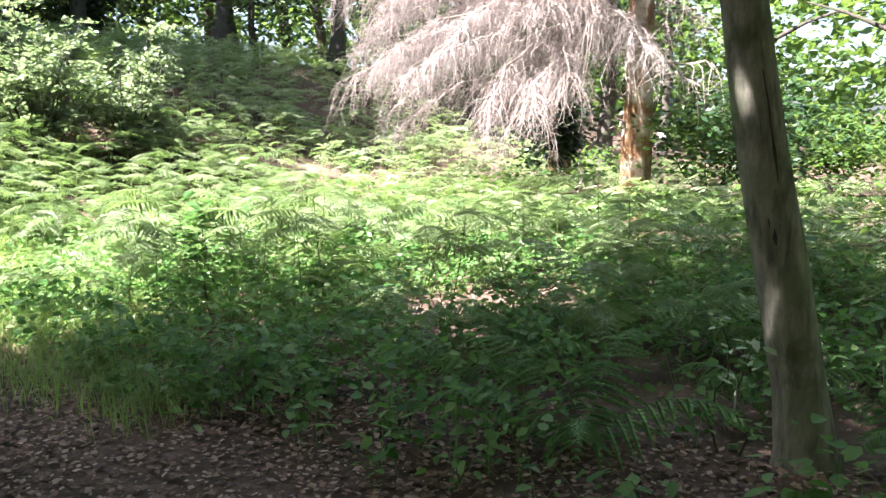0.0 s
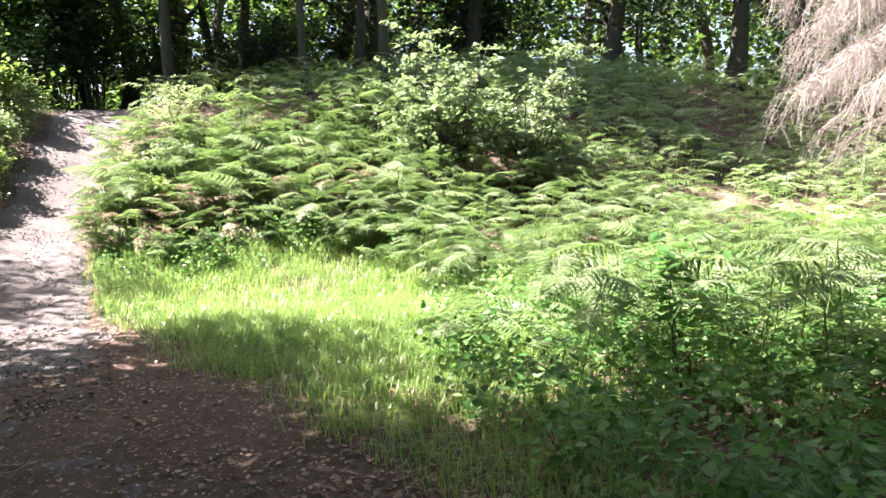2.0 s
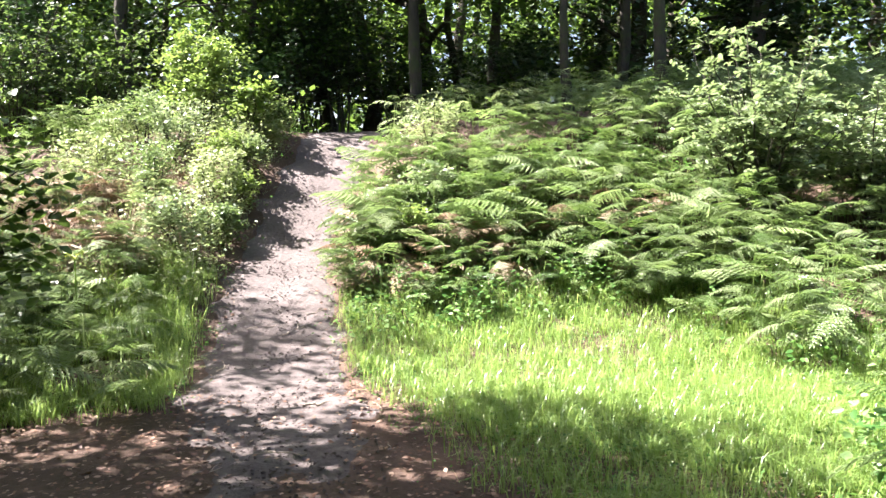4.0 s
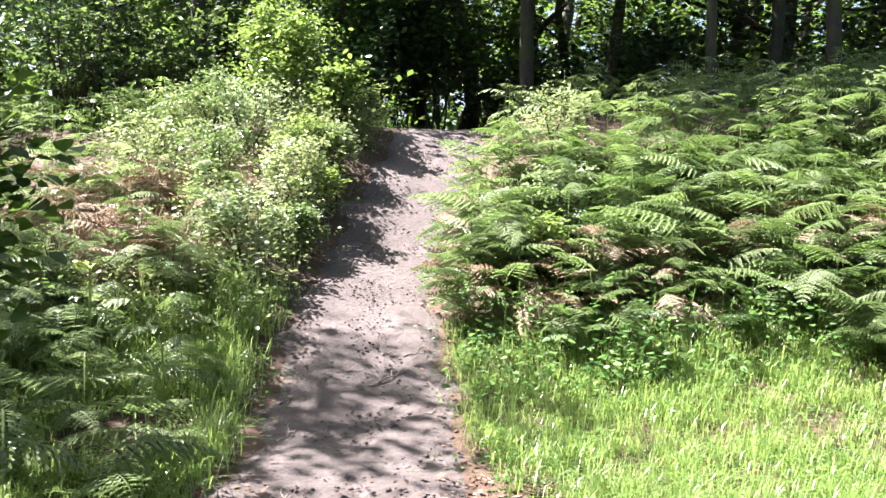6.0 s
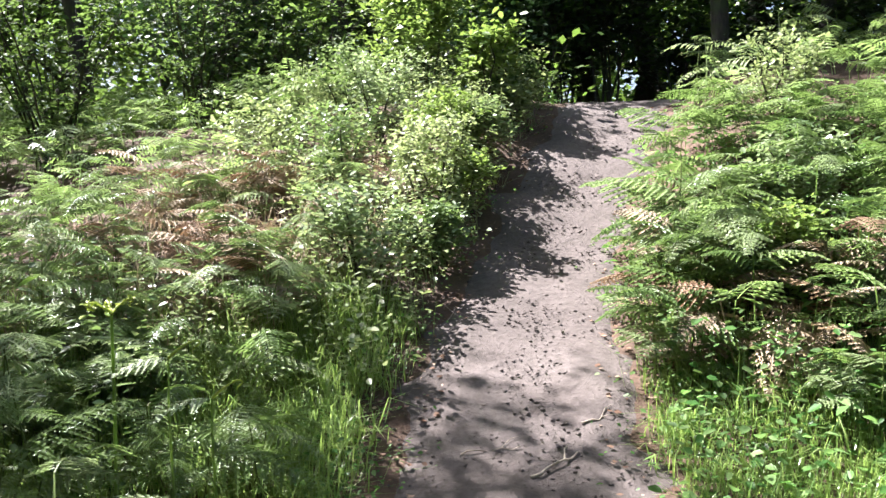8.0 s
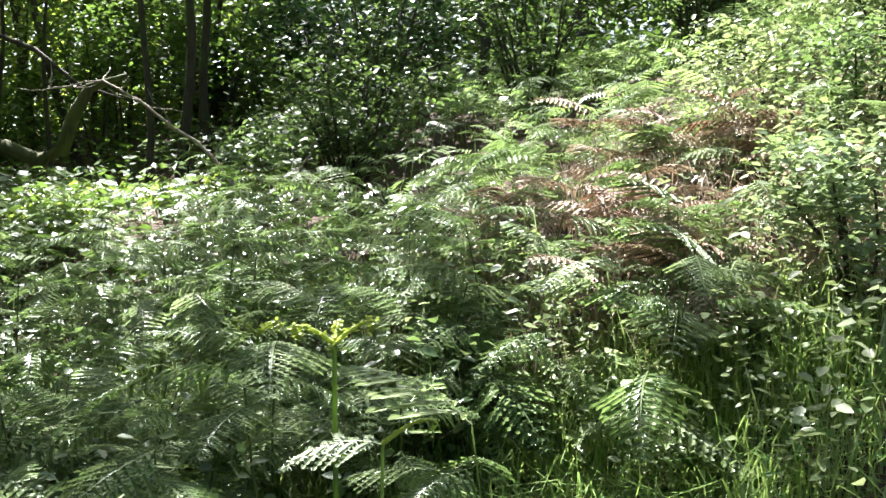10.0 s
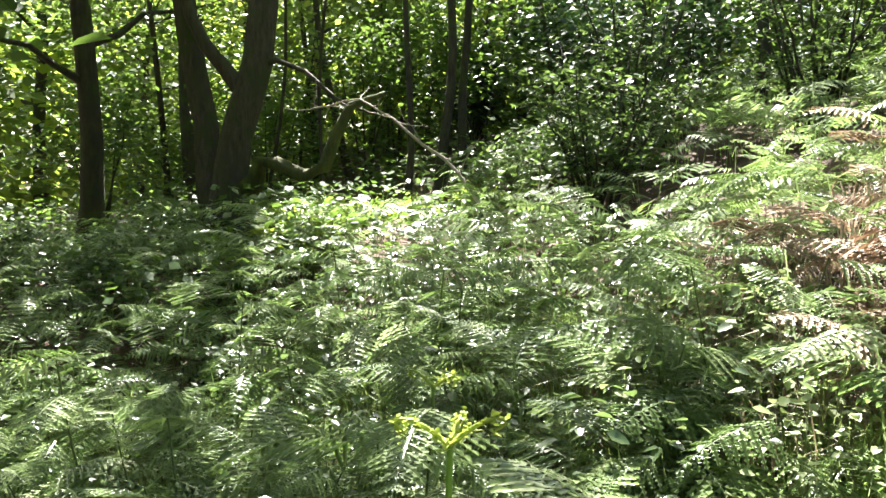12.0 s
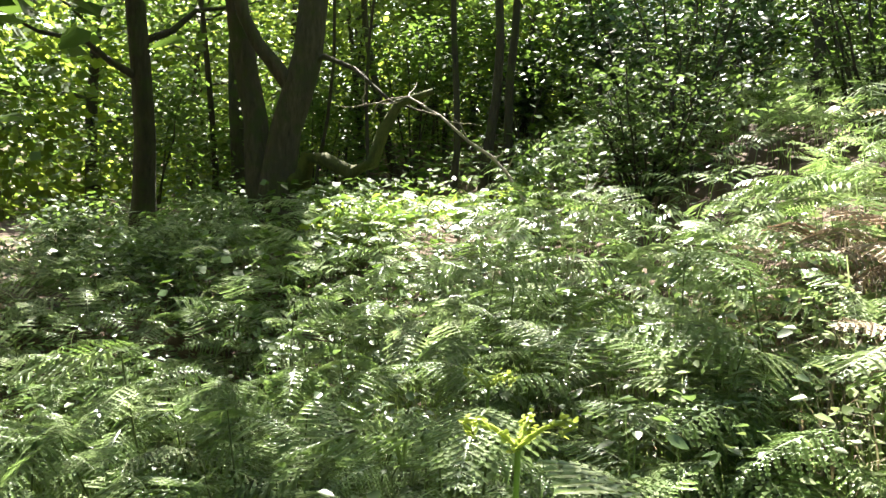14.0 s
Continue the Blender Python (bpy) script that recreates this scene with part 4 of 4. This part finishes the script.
def young_frond(x, y, h, turn, seed):
    root = new("young_fern")
    root.location = (x, y, float(land(x, y)) - 0.02)
    tagged(root, "pale yellow-green young fern stalk still unfurling", "fern", "young ferns")
    v, f = tube(curve_points((0, 0, 0), (0.01, 0.02, h), 0, 6, 0.004, seed), np.linspace(0.009, 0.006, 6), 8)
    part("stalk", fast_mesh("stalk", v, f, M_GRASS, True), root)
    for k, da in enumerate((0.0, math.pi, 1.2)):
        v, f = curl(np.array([0.01, 0.02, h]), turn + da, 0.095 - 0.02 * (k == 2))
        arm = part("curled_arm", fast_mesh("curled_arm", v, f, M_FIDDLE, True), root)
        r = np.random.default_rng(seed + k)
        c = v[r.integers(0, len(v), 46)] + r.normal(0, 0.006, (46, 3))
        lv, lf = leaves(c, 0.018, 0.4, 0.6, seed + k)
        tagged(part("leaf_fringe", fast_mesh("leaf_fringe", lv, lf, M_FIDDLE), arm), kind="stuff")


for k, (fx, fy, h, tn) in enumerate([(-1.486, 7.848, 1.0, 1.0), (-2.6, 8.5, 0.7, 0.4), (2.9, 9.3, 0.75, 2.0)]):
    young_frond(fx, fy, h, tn, 880 + 5 * k)
half_open_frond(-1.2, 7.74, 0.87, 895)
half_open_frond(-1.03, 7.73, 0.71, 896)

# ---- grass, herbs and litter ----


def grass(name, spots, length, label, seed, mat=M_GRASS):
    r = np.random.default_rng(seed)
    n = len(spots)
    a = r.uniform(0, 6.28, n)
    L = length * r.uniform(0.45, 1.25, n)
    w = r.uniform(0.0018, 0.0046, n)[:, None]
    d = np.stack([np.cos(a), np.sin(a), np.zeros(n)], 1)
    s = np.stack([-np.sin(a), np.cos(a), np.zeros(n)], 1)
    bend = r.uniform(0.2, 1.5, n)[:, None]
    up = np.array([0, 0, 1.0])
    L = L[:, None]
    p0 = spots - up * 0.02
    p1 = p0 + up * L * 0.55 + d * L * bend * 0.2
    p2 = p0 + up * L * (0.98 - 0.36 * bend) + d * L * bend * 0.75
    v = np.stack([p0 - s * w, p0 + s * w, p1 - s * w * 0.85, p1 + s * w * 0.85, p2 - s * w * 0.15, p2 + s * w * 0.15], 1).reshape(-1, 3)
    i = np.arange(n)[:, None] * 6
    f = np.concatenate([i + np.array([[0, 1, 3, 2]]), i + np.array([[2, 3, 5, 4]])])
    tagged(new(name, fast_mesh(name, v, f, mat)), label, "grass", kind="stuff")


def tufty(n, x0, x1, y0, y1, seed, keep=None, per=26, spread_=0.07, dead=False):
    c = scatter(n, x0, x1, y0, y1, seed, keep, dead)
    r = np.random.default_rng(seed + 1)
    p = np.repeat(c, per, 0)
    p[:, :2] += r.normal(0, spread_, (len(p), 2))
    p[:, 2] = land(p[:, 0], p[:, 1])
    return p


grass("grass_verge", np.concatenate([tufty(2300, 0.55, 5.4, 3.0, 9.0, 31, lambda x, y: (y > 6.4 - 1.05 * x) & (y < 9.2 - 0.1 * x)), tufty(420, 1.2, 6, 0.5, 6, 32, lambda x, y: x + 0.5 * y > 3.2)]), 0.2, "fresh green grass beside the footpath", 980)
grass("grass_shade", tufty(900, 0.9, 4.2, -0.2, 5.8, 36, lambda x, y: x < 2.4 + 0.3 * y, 22, 0.11), 0.19, "green grass in shade beside the trail", 984)
grass("grass_tufts", tufty(800, -3.2, -0.45, 6.5, 10, 33), 0.23, "green grass tufts at the footpath's edge", 981)
grass("grass_hollow", tufty(900, -5.5, -0.6, 7, 10.5, 34, None, 20), 0.34, "thin grass among the bracken", 982)
grass("grass_bank", tufty(420, 0.8, 6.5, 8, 11, 35, None, 14), 0.3, "thin grass between fern stalks on the bank", 983)


def loose(n, x0, x1, y0, y1, seed, keep=None):
    r = np.random.default_rng(seed)
    x, y = r.uniform(x0, x1, n), r.uniform(y0, y1, n)
    if keep is not None:
        ok = keep(x, y)
        x, y = x[ok], y[ok]
    return np.stack([x, y, land(x, y)], 1)


def herbs(name, spots, per, height, size, label, seed, mat=M_HERB, spread_=0.12, flat=0.75):
    r = np.random.default_rng(seed)
    p = np.repeat(spots, per, 0)
    n = len(p)
    p = p + np.stack([r.normal(0, spread_, n), r.normal(0, spread_, n), height * r.uniform(0.1, 1, n) * np.repeat(r.uniform(0.5, 1.2, len(spots)), per)], 1)
    v, f = leaves(p, size, flat, 0.62, seed, plain=size > 0.1)
    top = p[::5]
    foot = np.repeat(spots, per, 0)[::5] + np.stack([r.normal(0, 0.03, len(top)), r.normal(0, 0.03, len(top)), np.full(len(top), -0.02)], 1)
    side = np.stack([np.cos(np.arange(len(top)) * 2.4), np.sin(np.arange(len(top)) * 2.4), np.zeros(len(top))], 1) * (0.0016 + 0.01 * size)
    sv = np.stack([foot - side, foot + side, top + side * 0.5, top - side * 0.5], 1).reshape(-1, 3)
    v, f = joined([(v, f), (sv, np.arange(len(top))[:, None] * 4 + np.array([[0, 1, 2, 3]]))])
    tagged(new(name, fast_mesh(name, v, f, mat)), label, "undergrowth", kind="stuff")


FERN_SPOTS = np.array([(2.62, -2.05), (3.05, -1.25), (3.75, -2.5), (3.3, -3.25), (2.5, -2.7), (2.92, -2.92), (2.6, -3.0), (2.75, -3.25), (3.14, -2.86)])


def nettle_bed(x, y):
    away = np.min(np.hypot(x[:, None] - FERN_SPOTS[:, 0], y[:, None] - FERN_SPOTS[:, 1]), 1)
    return (x > np.interp(y, [-5, -1.5, 0.5, 2.8, 4.4], [2.3, 2.0, 1.9, 2.35, 3.2])) & (away > 0.3 + 0.1 * np.exp(-((x - 2.62) ** 2 + (y + 2.05) ** 2) / 0.3))


herbs("nettles", scatter(980, 1.2, 6.5, -5.5, 4.4, 41, nettle_bed), 34, 0.48, 0.066, "dark green nettles and woodland herbs in shade", 985, spread_=0.095, flat=0.6)
herbs("mound_leaves", scatter(460, -2.6, 0.8, 8.9, 14.6, 42), 34, 0.6, 0.05, "bramble and herb leaves over the mound, paled for sunlight", 995, M_PALE_HERB, 0.085, flat=0.8)
herbs("brambles", np.concatenate([scatter(300, -8, -1.6, 6.6, 10.8, 43), scatter(150, 0.9, 5.5, 8.2, 11.5, 64)]), 32, 0.6, 0.054, "bramble leaves glossy in the sun over the bank", 986, M_BRAMBLE, 0.11, flat=0.82)
herbs("bank_herbs", np.concatenate([scatter(330, 0.9, 6.5, 7.8, 12, 44), scatter(300, 4, 11, 0.5, 7.5, 45), scatter(200, 5.5, 11, -4, 1.5, 74)]), 22, 0.4, 0.062, "mixed green herbs among bracken", 987)
herbs("clover", np.concatenate([scatter(420, 0.7, 5, 3.2, 8.8, 65), scatter(160, -2.6, -0.5, 6.6, 9.4, 66)]), 40, 0.1, 0.028, "tiny leaves carpeting the ground between grass", 994, spread_=0.16, flat=0.7)
herbs("path_edge_herbs", loose(420, -1.6, 2.9, 7.6, 14.6, 50, lambda x, y: np.abs(np.abs(x - path_centre(y)) - path_half(y) - 0.22) < 0.14), 36, 0.17, 0.03, "low leafy herbs along the footpath's edge", 989, flat=0.55)
herbs("far_undergrowth", np.concatenate([scatter(420, -20, -6, 8, 20, 46), scatter(420, -6, 18, 14, 24, 47), scatter(300, 6, 18, -8, 6, 48)]), 34, 0.7, 0.13, "shaded undergrowth beneath the trees", 988, M_TREE, 0.3)
bracken_field("dead_bracken", np.concatenate([scatter(45, -2.9, -1.1, 9.7, 12.0, 61, None, True), scatter(50, 1.0, 5, 8.6, 9.8, 62)]), 0.42, "fallen russet dead bracken among new growth", 991, M_FERN_DEAD, (0.5, 0.9), BLADES_MED)
grass("dead_stems", tufty(120, -3.1, -0.8, 9.3, 12.3, 63, None, 14, 0.2, True), 0.5, "straw-coloured dead stems on the bank", 992, M_FERN_DEAD)


def litter(name, spots, size, label, seed):
    r = np.random.default_rng(seed)
    p = spots + np.stack([np.zeros(len(spots)), np.zeros(len(spots)), r.uniform(0.008, 0.03, len(spots))], 1)
    v, f = leaves(p, size, 0.8, 0.7, seed, 0.0, True)
    tagged(new(name, fast_mesh(name, v, f, M_LITTER)), label, "leaf litter", kind="stuff")


litter("leaf_litter", np.concatenate([loose(26000, -4.5, 3, -5, 6.8, 51, lambda x, y: (np.abs(x - path_centre(y)) > 0.4) | (np.random.default_rng(5).random(len(x)) < 0.25 + 0.45 * (y < 4.5))),
                                      loose(15000, -0.4, 3.2, -4.6, 1.5, 57), loose(7000, 1.8, 7.5, -5, 3, 52), loose(3400, -1.4, 2.4, 6.5, 14, 53, lambda x, y: np.abs(np.abs(x - path_centre(y)) - path_half(y)) < 0.2)]), 0.038, "dry brown leaf litter on the soil", 990)


litter("leaf_crumbs", loose(13000, -0.4, 2.9, -4.2, 4.0, 55), 0.017, "small broken pieces of brown leaf on the soil", 993)


def pebbles(n, seed):
    """Crumbs of soil and small stones on the footpath, each a squat lump."""
    r = np.random.default_rng(seed)
    y = r.uniform(3.5, 14, n)
    x = path_centre(y) + np.clip(r.normal(0, 0.62, n), -1.1, 1.1) * path_half(y)
    c = np.stack([x, y, land(x, y) + 0.008], 1)
    size = 0.004 + 0.012 * r.random(n) ** 3
    unit = np.array([(1, 0, 0), (0, 1, 0), (-1, 0, 0), (0, -1, 0), (0, 0, 0.7), (0, 0, -0.7)])
    v = c[:, None] + size[:, None, None] * unit[None] * r.uniform(0.6, 1.4, (n, 6, 1))
    tri = np.array([(0, 1, 4), (1, 2, 4), (2, 3, 4), (3, 0, 4), (1, 0, 5), (2, 1, 5), (3, 2, 5), (0, 3, 5)])
    f = (np.arange(n)[:, None, None] * 6 + tri[None]).reshape(-1, 3)
    tagged(new("pebbles", fast_mesh("pebbles", v.reshape(-1, 3), f, M_PATH, True)), "soil crumbs and small stones on the footpath", "stones", kind="stuff")


pebbles(5200, 1098)


def stick(x, y, length, turn, radius, seed, label):
    line = curve_points((-length / 2, 0, radius), (length / 2, 0, radius), 0, 7, 0.012, seed)
    v, f = tube(line, np.linspace(radius, radius * 0.5, 7), 6, 0.15, seed)
    w = tube(np.array([line[4], line[4] + (0.05, 0.05, 0.006), line[4] + (0.1, 0.07, 0.004)]), [radius * 0.6, radius * 0.45, radius * 0.3], 5)
    v, f = joined([(v, f), w])
    ob = new("stick", fast_mesh("stick", v, f, M_DEADWOOD, True))
    slope = math.degrees(math.atan2(float(land(x, y + 0.1) - land(x, y - 0.1)), 0.2))
    ob.matrix_world = pose(x, y, float(land(x, y)) + 0.012, slope, 0, 0) @ pose(0, 0, 0, 0, 0, turn)
    tagged(ob, label, "stick", "fallen sticks")


for k in range(26):
    sy = rng.uniform(-2, 11)
    stick(float(path_centre(sy)) + rng.normal(0, 0.5), sy, rng.uniform(0.08, 0.3), rng.uniform(0, 180), rng.uniform(0.003, 0.006), 1100 + k, "thin bare stick lying on the trail")
stick(0.34, 6.25, 0.16, 5, 0.01, 1130, "short dark stick lying on the footpath")
stick(0.35, 8.3, 0.3, 40, 0.008, 1131, "forked pale stick lying on the footpath")


def woods(n, near, far, low, high, size, seed, first=0.0, last=2 * math.pi, leaf=None):
    """The leaf mass of the far wood all round, with gaps of sky."""
    r = np.random.default_rng(seed)
    a = r.uniform(first, last, n)
    d = r.uniform(near, far, n)
    z = low + (high - low) * r.random(n) ** 1.25
    x, y = np.sin(a) * d + 1, np.cos(a) * d + 5
    p = np.stack([x, y, land(x, y) + z + 1.2 * np.sin(5 * a) * (z > 5)], 1)
    v, f = leaves(p, size, 0.3, 0.85, seed, plain=True)
    tagged(new("far_wood", fast_mesh("far_wood", v, f, leaf or M_TREE)), "dense green wood closing the distance", "woods", kind="stuff")


woods(42000, 25, 40, 0.0, 15, 0.36, 995, -0.65, 1.7)
woods(13000, 25, 40, 0.0, 15, 0.7, 998, 1.7, 4.75)
# this side's leaves have sunlight put into their colour
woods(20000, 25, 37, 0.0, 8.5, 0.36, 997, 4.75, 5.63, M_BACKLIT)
woods(40000, 40, 58, 0.0, 20, 0.95, 996)


def wound(parent, z, turn, height, width):
    """A torn seam in the bark: a dark hollow between two raised lips."""
    i = np.linspace(0, 1, 9)
    a = radians(turn)
    out, side = np.array([math.cos(a), math.sin(a), 0]), np.array([-math.sin(a), math.cos(a), 0])
    at = np.stack([np.interp(z + (i - 0.5) * height, near_line[:, 2], near_line[:, c]) for c in (0, 1)] + [z + (i - 0.5) * height], 1)
    open_ = width * np.sin(np.pi * i) ** 0.7 + 0.004
    for e, mat, reach, r in ((-1, M_SMOOTH, 0.092, 0.018), (1, M_SMOOTH, 0.092, 0.018), (0, M_BARK, 0.085, 0.02)):
        p = at + out * reach + side * (open_ * e)[:, None]
        v, f = tube(p, r * np.sin(np.pi * np.clip(i, 0.06, 0.94)) + 0.002, 7, 0.2, 9 + e)
        part("bark_lip" if e else "bark_hollow", fast_mesh("bark_lip", v, f, mat, True), parent, "raised torn bark" if e else "dark hollow in the bark")


# unseen trees behind the walk, added to keep skylight out of the shade
for k, (tx, ty) in enumerate([(7.0, -6.2), (4.6, -8.5), (9.5, -8.5), (1.8, -10.5)]):
    simple_tree(tx, ty, 10, 0.2, 450 + k, None, 5000, 0.2, 2.8, size=0.2)
wound(near_tree, 1.12, 190, 0.5, 0.025)
wound(near_tree, 1.5, 220, 0.7, 0.014)


def fallen_branch(points, radius, label, seed, twigs=6):
    """A dead branch lying or leaning, with side twigs."""
    pts = np.array(points)
    base = pts[0].copy()
    root = new("fallen_branch")
    root.location = base
    tagged(root, label, "branch", "fallen branches")
    pts = pts - base
    t = np.linspace(0, len(pts) - 1, 14)
    line = np.stack([np.interp(t, np.arange(len(pts)), pts[:, c]) for c in range(3)], 1) + np.random.default_rng(seed).normal(0, 0.012, (14, 3))
    v, f = tube(line, np.linspace(radius, radius * 0.35, 14), 7, 0.12, seed)
    part("bough", fast_mesh("bough", v, f, M_DEADWOOD, True), root)
    r = np.random.default_rng(seed)
    for k in range(twigs):
        s0 = line[r.integers(3, 14)]
        e0 = s0 + r.normal(0, 0.28, 3) + np.array([0, 0, 0.05])
        v, f = tube(curve_points(s0, e0, 0.02, 5, 0.02, seed + k), np.linspace(radius * 0.4, radius * 0.12, 5), 5)
        part("twig", fast_mesh("twig", v, f, M_DEADWOOD, True), root)


def beside(lateral, ahead, z):
    """A place across and along the line of sight at the end of the walk."""
    return (-0.19 + 0.495 * lateral - 0.869 * ahead, 6.97 + 0.869 * lateral + 0.495 * ahead, z)


fallen_branch([beside(0.95, 8.2, 1.15), beside(0.6, 8.4, 1.7), beside(0.0, 8.6, 2.2), beside(-0.35, 8.9, 2.45), beside(-0.9, 9.3, 2.4)], 0.02, "bare bleached branch arching over the bracken", 1201, 12)
fallen_branch([beside(0.9, 8.1, 1.1), beside(1.2, 8.2, 1.3), beside(1.6, 8.4, 1.5)], 0.02, "bare bleached branch arching over the bracken", 1202, 3)
for k, (bx, by, bz, dx, dy) in enumerate([(9.9, 2.4, 0.5, 1.6, -0.9), (10.2, 2.0, 0.6, 1.2, 0.5), (9.8, 1.8, 0.45, 1.5, -0.2)]):
    fallen_branch([(bx, by, bz), (bx + dx * 0.5, by + dy * 0.5, bz + 0.15), (bx + dx, by + dy, bz + 0.1)], 0.03, "brown fallen brushwood under the dead spruce", 1210 + k, 5)
